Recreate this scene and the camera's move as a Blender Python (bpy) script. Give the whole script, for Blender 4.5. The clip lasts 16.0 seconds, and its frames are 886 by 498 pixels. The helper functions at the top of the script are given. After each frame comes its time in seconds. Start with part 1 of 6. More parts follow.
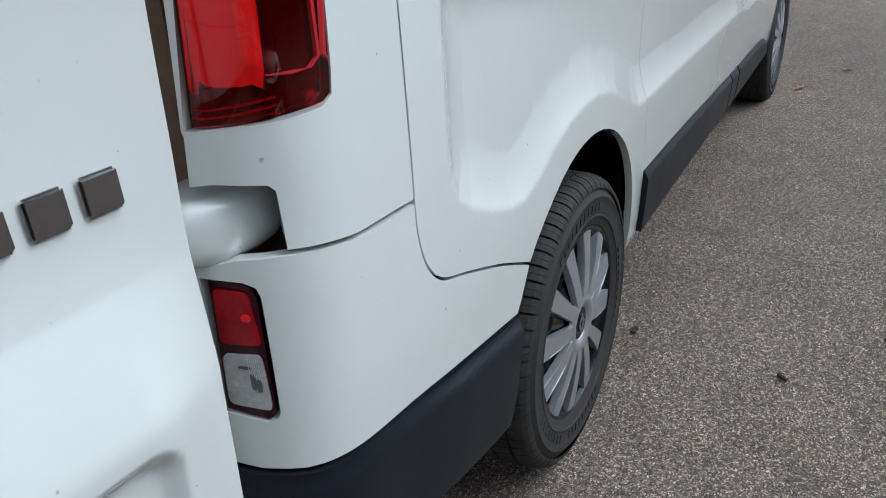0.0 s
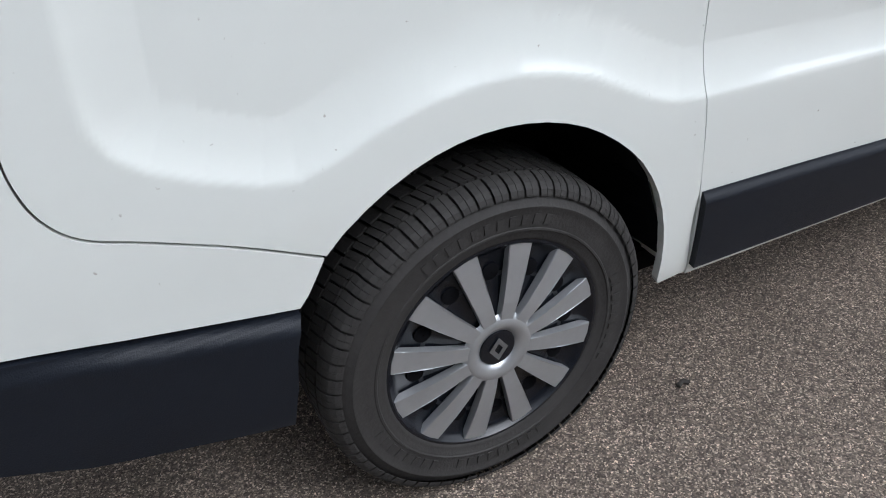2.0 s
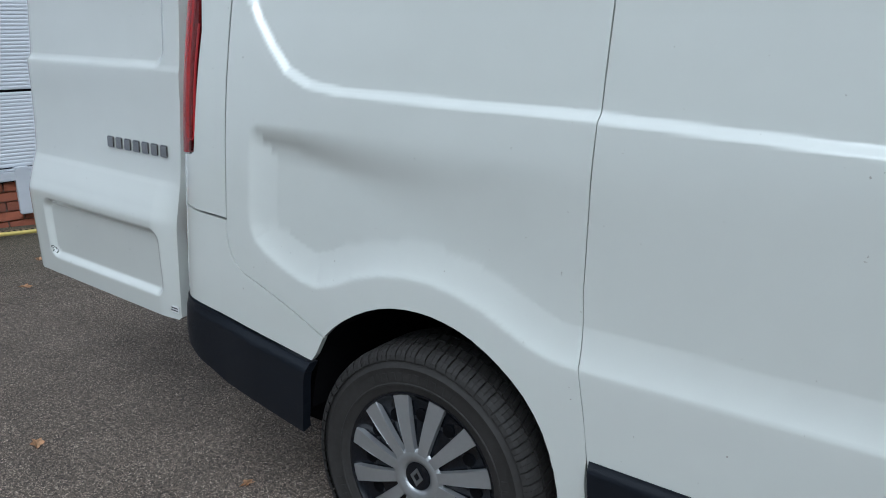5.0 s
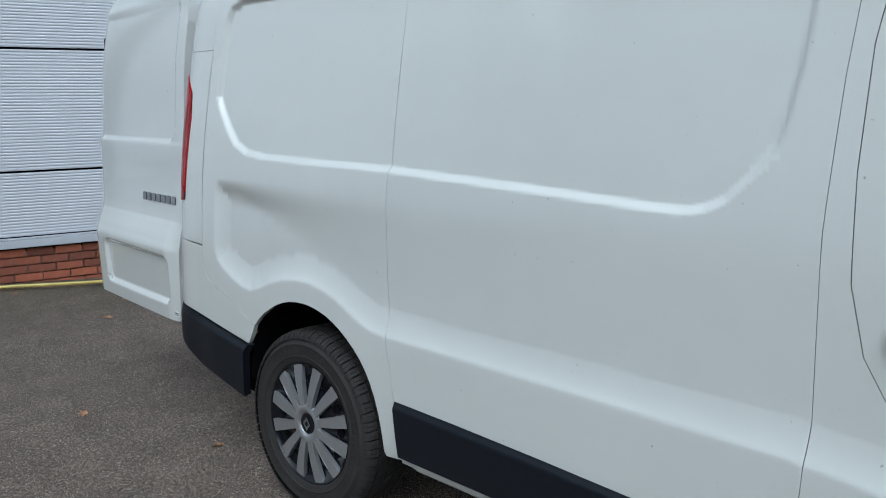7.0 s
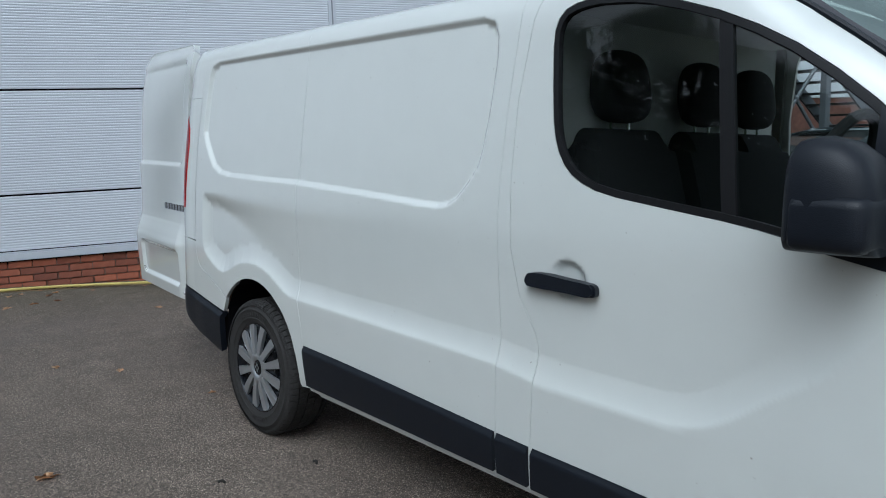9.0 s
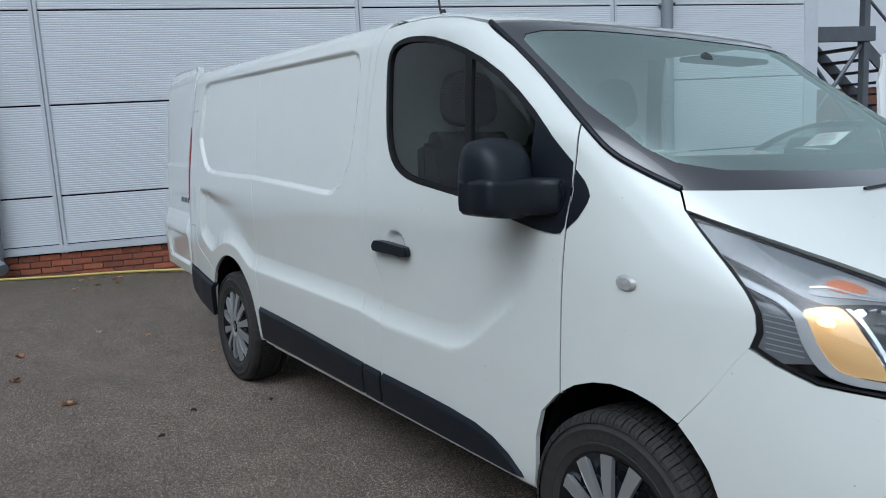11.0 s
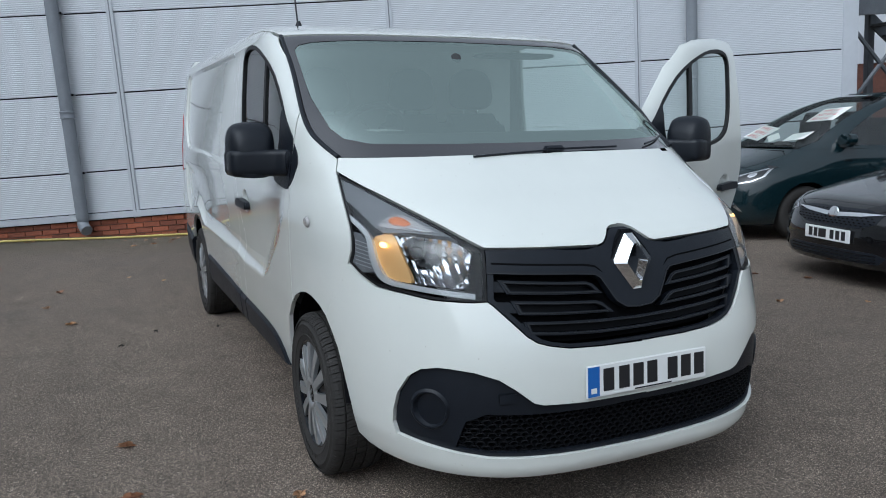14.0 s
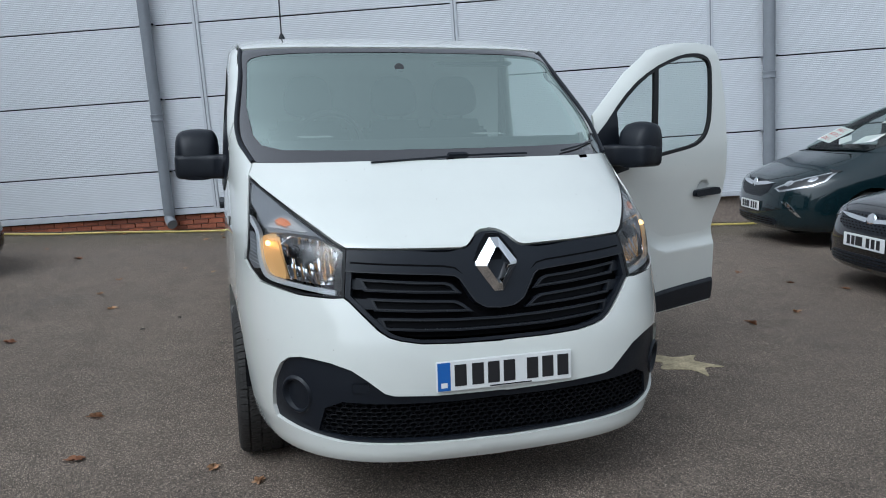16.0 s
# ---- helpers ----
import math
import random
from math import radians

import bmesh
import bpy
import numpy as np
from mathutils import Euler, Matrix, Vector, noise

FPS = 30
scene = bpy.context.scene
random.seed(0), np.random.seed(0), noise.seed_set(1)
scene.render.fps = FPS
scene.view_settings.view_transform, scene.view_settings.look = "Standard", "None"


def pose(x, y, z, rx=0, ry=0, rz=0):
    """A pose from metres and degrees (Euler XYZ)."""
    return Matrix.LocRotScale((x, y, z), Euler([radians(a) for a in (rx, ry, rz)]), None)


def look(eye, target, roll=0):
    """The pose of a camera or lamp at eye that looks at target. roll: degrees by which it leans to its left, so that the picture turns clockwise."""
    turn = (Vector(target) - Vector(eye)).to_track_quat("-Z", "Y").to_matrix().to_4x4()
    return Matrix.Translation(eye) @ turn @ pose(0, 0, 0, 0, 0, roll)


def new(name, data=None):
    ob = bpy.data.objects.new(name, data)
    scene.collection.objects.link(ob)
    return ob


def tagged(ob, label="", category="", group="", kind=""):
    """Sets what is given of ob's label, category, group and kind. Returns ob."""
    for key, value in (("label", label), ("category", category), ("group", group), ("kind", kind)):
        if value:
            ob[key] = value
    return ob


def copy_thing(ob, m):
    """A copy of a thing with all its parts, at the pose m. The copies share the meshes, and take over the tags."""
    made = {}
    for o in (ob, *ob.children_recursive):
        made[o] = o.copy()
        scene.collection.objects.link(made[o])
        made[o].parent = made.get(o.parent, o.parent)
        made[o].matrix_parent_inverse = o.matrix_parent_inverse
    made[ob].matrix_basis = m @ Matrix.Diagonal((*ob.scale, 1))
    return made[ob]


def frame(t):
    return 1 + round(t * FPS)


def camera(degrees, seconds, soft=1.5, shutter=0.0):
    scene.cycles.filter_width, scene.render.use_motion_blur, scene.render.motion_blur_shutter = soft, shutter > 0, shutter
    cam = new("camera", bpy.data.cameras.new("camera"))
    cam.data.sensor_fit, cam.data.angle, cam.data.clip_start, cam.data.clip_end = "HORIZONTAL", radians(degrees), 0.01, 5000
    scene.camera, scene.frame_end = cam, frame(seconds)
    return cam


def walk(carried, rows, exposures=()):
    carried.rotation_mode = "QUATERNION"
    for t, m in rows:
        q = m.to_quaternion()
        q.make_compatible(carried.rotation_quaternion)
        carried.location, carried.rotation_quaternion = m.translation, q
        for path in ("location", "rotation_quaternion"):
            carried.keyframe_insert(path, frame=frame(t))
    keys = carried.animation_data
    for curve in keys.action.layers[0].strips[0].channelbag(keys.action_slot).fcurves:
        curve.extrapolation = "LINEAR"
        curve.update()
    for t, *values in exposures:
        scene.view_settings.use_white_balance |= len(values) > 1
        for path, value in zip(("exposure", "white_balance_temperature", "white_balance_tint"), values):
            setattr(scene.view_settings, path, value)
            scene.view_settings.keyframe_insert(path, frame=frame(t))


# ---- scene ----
cam = camera(59.7, 16.0, soft=1.0)
PATH = [
    (0, (-1.418, -1.433, 1.272), (0.124, -0.522, 0.383), -4.3),
    (0.5, (-1.192, -1.54, 1.255), (0.205, -0.476, 0.298), -4.2),
    (1, (-0.952, -1.686, 1.239), (0.276, -0.491, 0.209), -3.2),
    (1.5, (-0.763, -1.816, 1.238), (0.269, -0.472, 0.176), -2.4),
    (2, (-0.58, -1.873, 1.237), (0.187, -0.364, 0.172), -2.0),
    (2.5, (-0.329, -2.035, 1.251), (0.114, -0.4, 0.187), -0.8),
    (3, (-0.145, -2.085, 1.253), (-0.076, -0.368, 0.229), 0.3),
    (3.5, (0.088, -2.13, 1.285), (-0.303, -0.411, 0.342), 1.3),
    (4, (0.4, -2.221, 1.337), (-0.345, -0.537, 0.557), 1.8),
    (4.5, (0.674, -2.328, 1.363), (-0.269, -0.675, 0.746), 1.8),
    (5, (0.984, -2.368, 1.374), (-0.073, -0.746, 0.871), 2.0),
    (7.5, (2.421, -2.617, 1.378), (1.058, -1.181, 1.091), 1.4),
    (8, (2.77, -2.643, 1.376), (1.367, -1.244, 1.101), 1.4),
    (8.5, (3.068, -2.683, 1.395), (1.62, -1.329, 1.131), 1.2),
    (9, (3.366, -2.694, 1.414), (1.877, -1.385, 1.153), 0.7),
    (9.5, (3.697, -2.622, 1.419), (2.167, -1.358, 1.169), 0.5),
    (12, (5.112, -2.359, 1.43), (3.423, -1.329, 1.139), -1.0),
    (12.5, (5.426, -2.207, 1.428), (3.71, -1.224, 1.131), -1.1),
    (13, (5.692, -2.125, 1.419), (3.951, -1.191, 1.111), -1.2),
    (13.5, (5.907, -1.933, 1.414), (4.141, -1.048, 1.101), -1.0),
    (14, (6.113, -1.731, 1.429), (4.323, -0.899, 1.107), -0.9),
    (14.5, (6.362, -1.632, 1.436), (4.548, -0.857, 1.108), -0.9),
    (15, (6.538, -1.43, 1.443), (4.696, -0.723, 1.117), -1.1),
    (15.5, (6.635, -1.156, 1.452), (4.763, -0.528, 1.13), -1.2),
    (16, (6.607, -0.942, 1.45), (4.706, -0.409, 1.131), -1.0),
]
EXPOSE = [(0.0, -0.70, 5550, 6), (1.0, -0.70, 5750, 8), (2.0, -0.66, 5850, 10), (3.4, -0.64, 5900, 11), (4.0, -0.82, 5650, 7), (4.6, -1.18, 5500, 4), (9.0, -1.20, 5500, 4), (12.0, -1.24, 5550, 5), (16.0, -1.10, 5650, 5)]
walk(cam, [(t, look(eye, target, roll)) for t, eye, target, roll in PATH], EXPOSE)

# ---- world and light: an overcast day ----
world = bpy.data.worlds.new("world")
scene.world = world
world.use_nodes = True
wn = world.node_tree
sky = wn.nodes.new("ShaderNodeTexSky")
sky.sky_type, sky.sun_disc, sky.sun_elevation, sky.sun_rotation = "NISHITA", False, radians(50), radians(150)
sky.air_density, sky.dust_density, sky.ozone_density = 1.0, 4.0, 1.0
grey = wn.nodes.new("ShaderNodeHueSaturation")
grey.inputs["Saturation"].default_value = 0.15
wn.links.new(sky.outputs[0], grey.inputs["Color"])
wn.links.new(grey.outputs[0], wn.nodes["Background"].inputs["Color"])
wn.nodes["Background"].inputs["Strength"].default_value = 0.40
sun = new("sun", bpy.data.lights.new("sun", "SUN"))
sun.data.energy, sun.data.angle, sun.data.color = 1.05, radians(50), (1.0, 0.97, 0.93)
sun.matrix_world = look((3.2, -5.6, 7.7), (0, 0, 0))

# ---- materials ----
def material(name, color=(.5, .5, .5), rough=.5, metal=0.0, coat=0.0, spec=.5, vary=0.0, scale=8.0, bump=0.0, bump_scale=60.0, emit=0.0, emit_color=None):
    m = bpy.data.materials.new(name)
    m.use_nodes = True
    nt, b = m.node_tree, m.node_tree.nodes["Principled BSDF"]
    b.inputs["Base Color"].default_value = (*color, 1)
    b.inputs["Roughness"].default_value, b.inputs["Metallic"].default_value = rough, metal
    b.inputs["Coat Weight"].default_value, b.inputs["Coat Roughness"].default_value = coat, 0.04
    b.inputs["Specular IOR Level"].default_value = spec
    if vary or bump:
        co = nt.nodes.new("ShaderNodeTexCoord")
    if vary:
        n1, n2 = nt.nodes.new("ShaderNodeTexNoise"), nt.nodes.new("ShaderNodeTexNoise")
        for n, s in ((n1, scale), (n2, scale * 7.3)):
            n.inputs["Scale"].default_value, n.inputs["Detail"].default_value = s, 5
            nt.links.new(co.outputs["Object"], n.inputs["Vector"])
        mix = nt.nodes.new("ShaderNodeMix")
        mix.data_type = "FLOAT"
        mix.inputs[0].default_value = .4
        nt.links.new(n1.outputs["Fac"], mix.inputs[2])
        nt.links.new(n2.outputs["Fac"], mix.inputs[3])
        ramp = nt.nodes.new("ShaderNodeValToRGB")
        ramp.color_ramp.elements[0].position, ramp.color_ramp.elements[1].position = .32, .68
        ramp.color_ramp.elements[0].color = (*[c * (1 - vary) for c in color], 1)
        ramp.color_ramp.elements[1].color = (*[min(1, c * (1 + vary)) for c in color], 1)
        nt.links.new(mix.outputs[0], ramp.inputs[0])
        nt.links.new(ramp.outputs[0], b.inputs["Base Color"])
        rr = nt.nodes.new("ShaderNodeMapRange")
        rr.inputs[3].default_value, rr.inputs[4].default_value = max(0, rough - .08), min(1, rough + .08)
        nt.links.new(n1.outputs["Fac"], rr.inputs[0])
        nt.links.new(rr.outputs[0], b.inputs["Roughness"])
    if bump:
        nb, bp = nt.nodes.new("ShaderNodeTexNoise"), nt.nodes.new("ShaderNodeBump")
        nb.inputs["Scale"].default_value, nb.inputs["Detail"].default_value = bump_scale, 4
        nt.links.new(co.outputs["Object"], nb.inputs["Vector"])
        nt.links.new(nb.outputs["Fac"], bp.inputs["Height"])
        bp.inputs["Strength"].default_value, bp.inputs["Distance"].default_value = bump, .01
        nt.links.new(bp.outputs[0], b.inputs["Normal"])
    if emit:
        b.inputs["Emission Color"].default_value = (*(emit_color or color), 1)
        b.inputs["Emission Strength"].default_value = emit
    return m


def glass(name, tint, gloss_rough=0.0, ior=1.5, gloss=(1, 1, 1), even=None):
    """A thin pane: tinted see-through with a Fresnel gloss."""
    m = bpy.data.materials.new(name)
    m.use_nodes = True
    nt = m.node_tree
    nt.nodes.remove(nt.nodes["Principled BSDF"])
    out = nt.nodes["Material Output"]
    tr, gl, fr, mx = (nt.nodes.new("ShaderNode" + k) for k in ("BsdfTransparent", "BsdfGlossy", "Fresnel", "MixShader"))
    tr.inputs[0].default_value = (*tint, 1)
    gl.inputs["Roughness"].default_value, gl.inputs["Color"].default_value = gloss_rough, (*gloss, 1)
    fr.inputs["IOR"].default_value = ior
    if even is None:
        nt.links.new(fr.outputs[0], mx.inputs[0])
    else:
        mx.inputs[0].default_value = even
    nt.links.new(tr.outputs[0], mx.inputs[1])
    nt.links.new(gl.outputs[0], mx.inputs[2])
    nt.links.new(mx.outputs[0], out.inputs[0])
    return m


WHITE = material("white_paint", (.68, .70, .665), .14, coat=1.0, vary=.02, scale=1.2)
# sparse specks of road dirt on the white paint
nt = WHITE.node_tree
coat = nt.nodes["Principled BSDF"]
coat.inputs["Coat IOR"].default_value = 1.65
co, speck, cut, dirt = (nt.nodes.new("ShaderNode" + k) for k in ("TexCoord", "TexNoise", "MapRange", "Mix"))
speck.inputs["Scale"].default_value, speck.inputs["Detail"].default_value = 70, 2
nt.links.new(co.outputs["Object"], speck.inputs["Vector"])
cut.inputs[1].default_value, cut.inputs[2].default_value, cut.inputs[3].default_value, cut.inputs[4].default_value = .75, .80, 0, .5
nt.links.new(speck.outputs["Fac"], cut.inputs[0])
dirt.data_type = "RGBA"
nt.links.new(cut.outputs[0], dirt.inputs[0])
nt.links.new(coat.inputs["Base Color"].links[0].from_socket, dirt.inputs[6])
dirt.inputs[7].default_value = (.16, .12, .08, 1)
nt.links.new(dirt.outputs[2], coat.inputs["Base Color"])
BLACK = material("black_plastic", (.0082, .0105, .0155), .42, spec=.28, vary=.12, scale=5, bump=.12, bump_scale=420)
# near-black for openings and hollows, their shade put into the colour
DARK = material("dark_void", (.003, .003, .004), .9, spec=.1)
GLOSS_BLACK = material("gloss_black", (.006, .007, .010), .22, spec=.4)
RUBBER = material("tyre_rubber", (.032, .030, .0285), .72, spec=.25, vary=.22, scale=9, bump=.15, bump_scale=160)
SILVER = material("silver_paint", (.43, .44, .45), .34, metal=.7, vary=.05, scale=12)
STEEL = material("black_steel", (.02, .021, .024), .42, vary=.2, scale=14)
CHROME = material("chrome", (.82, .83, .84), .07, metal=1.0)
LIP = material("satin_black_edge", (.012, .013, .016), .30, spec=.45)
SEAL = material("rubber_seal", (.009, .009, .010), .5, spec=.25)
RED_GLASS = material("red_lens", (.22, .004, .008), .08, coat=1.0)
RED_BRIGHT = material("bright_red_reflector", (.80, .018, .014), .18, coat=1.0, bump=.06, bump_scale=200)
RED_DARK = material("dark_red_lens", (.035, .002, .005), .07, coat=1.0)
RED_CLEAR = glass("clear_red_lens", (.92, .07, .08))
RED_PATCH = material("orange_red_reflector", (.85, .10, .03), .25, coat=1.0, bump=.2, bump_scale=140)
RED_LOW = material("red_rear_lens", (.30, .0015, .006), .2, spec=.3, coat=.15, vary=.35, scale=22, bump=.06, bump_scale=60)
RED_FRAME = material("dark_red_lamp_frame", (.032, .001, .006), .15, spec=.3, coat=.15)
RED_GLINT = material("lit_red_facet", (.80, .006, .012), .2, coat=.2)
RIB = material("pale_lamp_rib", (.75, .55, .58), .2, coat=1.0)
CLEAR_LENS = material("clear_reversing_lens", (.40, .39, .385), .2, coat=1.0, vary=.22, scale=22, bump=.15, bump_scale=120)
SIDE_GLASS = glass("side_window_glass", (.70, .78, .75))
SCREEN_GLASS = glass("windscreen_glass", (.70, .82, .77), ior=7.0, gloss=(.84, 1.0, .93))
LAMP_GLASS = glass("lamp_cover", (.86, .88, .90))
PLY = material("plywood", (.34, .20, .10), .6, vary=.25, scale=4, bump=.1)
FABRIC = material("seat_fabric", (.016, .017, .019), .9, vary=.25, scale=30)
TRIM = material("grey_interior_trim", (.035, .036, .038), .65, vary=.1, scale=10)
BULKHEAD = material("white_bulkhead", (.78, .79, .76), .5, vary=.06, scale=3)
AMBER = material("amber_lamp", (.95, .45, .08), .2, emit=3.0, emit_color=(1.0, .48, .10))
REFLECTOR = material("lamp_reflector", (.66, .67, .69), .10, metal=1.0)
HOUSING = material("lamp_housing", (.022, .023, .026), .3, spec=.4)
FRIT = material("black_glass_border", (.018, .016, .019), .08, spec=1.0, coat=1.0)
PLATE = material("plate_white", (.74, .75, .74), .35)
BLUE = material("plate_blue", (.02, .12, .42), .35)
INK = material("plate_ink", (.012, .012, .014), .5)


# ---- helpers for building ----
def thing(name, label="", category="", group="", kind="", m=None):
    ob = new(name)
    ob.empty_display_size = .1
    if m is not None:
        ob.matrix_world = m
    return tagged(ob, label, category, group, kind)


def part(name, bm, mat, parent=None, label="", smooth=False, m=None):
    """Links a bmesh as one mesh object under a thing or a part."""
    me = bpy.data.meshes.new(name)
    bmesh.ops.recalc_face_normals(bm, faces=bm.faces)
    bm.to_mesh(me)
    bm.free()
    return mesh_part(name, me, mat, parent, label, smooth, m)


def mesh_part(name, me, mat, parent=None, label="", smooth=False, m=None):
    me.materials.append(mat)
    if smooth:
        me.polygons.foreach_set("use_smooth", [True] * len(me.polygons))
        me.set_sharp_from_angle(angle=radians(smooth if smooth is not True else 40))
    ob = new(name, me)
    ob.parent = parent
    if m is not None:
        ob.matrix_basis = m
    return tagged(ob, label)


def share(src, parent, m=None, name=None):
    """Another object on the same mesh."""
    ob = new(name or src.name.split(".")[0], src.data)
    ob.parent = parent
    if m is not None:
        ob.matrix_basis = m
    if "kind" in src:
        ob["kind"] = src["kind"]
    return ob


def box(bm, x0, x1, y0, y1, z0, z1, bevel=0.0, m=None):
    vs = [bm.verts.new((x, y, z)) for x in (x0, x1) for y in (y0, y1) for z in (z0, z1)]
    fs = [bm.faces.new([vs[i] for i in f]) for f in ((0, 1, 3, 2), (4, 6, 7, 5), (0, 4, 5, 1), (2, 3, 7, 6), (0, 2, 6, 4), (1, 5, 7, 3))]
    new_verts = vs
    if bevel:
        es = list({e for f in fs for e in f.edges})
        r = bmesh.ops.bevel(bm, geom=es, offset=bevel, segments=2, affect="EDGES")
        new_verts = list({v for f in r["faces"] for v in f.verts} | {v for v in vs if v.is_valid})
    if m is not None:
        bmesh.ops.transform(bm, matrix=m, verts=[v for v in new_verts if v.is_valid])
    return bm


def boxed(x0, x1, y0, y1, z0, z1, bevel=0.0, m=None):
    return box(bmesh.new(), x0, x1, y0, y1, z0, z1, bevel, m)


def prism(outline, depth, at=lambda a, b, d: (a, d, b), bevel=0.0):
    """An outline in a plane given depth (d0, d1)."""
    bm = bmesh.new()
    lo = [bm.verts.new(at(a, b, depth[0])) for a, b in outline]
    hi = [bm.verts.new(at(a, b, depth[1])) for a, b in outline]
    f0, f1 = bm.faces.new(lo), bm.faces.new(hi[::-1])
    n = len(outline)
    for i in range(n):
        bm.faces.new((lo[i], hi[i], hi[(i + 1) % n], lo[(i + 1) % n]))
    if bevel:
        bmesh.ops.bevel(bm, geom=list({*f0.edges, *f1.edges}), offset=bevel, segments=2, affect="EDGES")
    return bm


def lathe(profile, n=64, axis="y", arc=(0, 2 * math.pi)):
    """Turns (radius, along) pairs round an axis."""
    bm, rings = bmesh.new(), []
    full = abs(arc[1] - arc[0] - 2 * math.pi) < 1e-6
    for i in range(n if full else n + 1):
        a = arc[0] + (arc[1] - arc[0]) * i / n
        c, s = math.cos(a), math.sin(a)
        put = {"y": lambda r, h: (r * c, h, r * s), "z": lambda r, h: (r * c, r * s, h), "x": lambda r, h: (h, r * c, r * s)}[axis]
        rings.append([bm.verts.new(put(r, h)) for r, h in profile])
    for i in range(n):
        a, b = rings[i], rings[(i + 1) % len(rings)]
        for j in range(len(profile) - 1):
            bm.faces.new((a[j], b[j], b[j + 1], a[j + 1]))
    return bm


def tube(points, radius, n=8, closed=False):
    """A round bar along points."""
    bm, rings, pts = bmesh.new(), [], [Vector(p) for p in points]
    up = Vector((0.13, 0.21, 0.97))
    for i, p in enumerate(pts):
        d = (pts[(i + 1) % len(pts)] - pts[i - 1]) if closed else (pts[min(i + 1, len(pts) - 1)] - pts[max(i - 1, 0)])
        a = d.cross(up).normalized()
        b = d.cross(a).normalized()
        rings.append([bm.verts.new(p + radius * (math.cos(k * 2 * math.pi / n) * a + math.sin(k * 2 * math.pi / n) * b)) for k in range(n)])
    for i in range(len(pts) if closed else len(pts) - 1):
        r, q = rings[i], rings[(i + 1) % len(pts)]
        for k in range(n):
            bm.faces.new((r[k], r[(k + 1) % n], q[(k + 1) % n], q[k]))
    if not closed:
        bm.faces.new(rings[0]), bm.faces.new(rings[-1][::-1])
    return bm


def inset(poly, g):
    """An outline drawn in by g."""
    n = len(poly)
    area = sum(poly[i][0] * poly[(i + 1) % n][1] - poly[(i + 1) % n][0] * poly[i][1] for i in range(n))
    s, out = (1 if area > 0 else -1), []
    for i in range(n):
        (ax, ay), (bx, by), (cx, cy) = poly[i - 1], poly[i], poly[(i + 1) % n]
        e1, e2 = Vector((bx - ax, by - ay)).normalized(), Vector((cx - bx, cy - by)).normalized()
        n1, n2 = Vector((-e1.y, e1.x)) * s, Vector((-e2.y, e2.x)) * s
        d = n1 + n2
        d = d * (g / max(.35, d.dot(n1))) if d.length > 1e-6 else n1 * g
        out.append((bx + d.x, by + d.y))
    return out


def smooth_line(poly):
    """Rounds the shallow corners of an outline, and keeps its sharp ones."""
    n, out = len(poly), []
    P = [Vector(p) for p in poly]
    tan = []
    for i in range(n):
        a, b = P[i] - P[i - 1], P[(i + 1) % n] - P[i]
        if a.length < 1e-6 or b.length < 1e-6:
            tan.append(None)
            continue
        turn = a.angle(b, 0)
        tan.append((a.normalized() / a.length + b.normalized() / b.length).normalized() if .04 < turn < .66 else None)
    for i in range(n):
        a, b, j = P[i], P[(i + 1) % n], (i + 1) % n
        out.append(tuple(a))
        d = b - a
        if d.length < .03 or (tan[i] is None and tan[j] is None):
            continue
        ta, tb = (tan[i] or d.normalized()) * d.length, (tan[j] or d.normalized()) * d.length
        for t in (.25, .5, .75):
            out.append(tuple((2 * t ** 3 - 3 * t * t + 1) * a + (t ** 3 - 2 * t * t + t) * ta + (3 * t * t - 2 * t ** 3) * b + (t ** 3 - t * t) * tb))
    return out


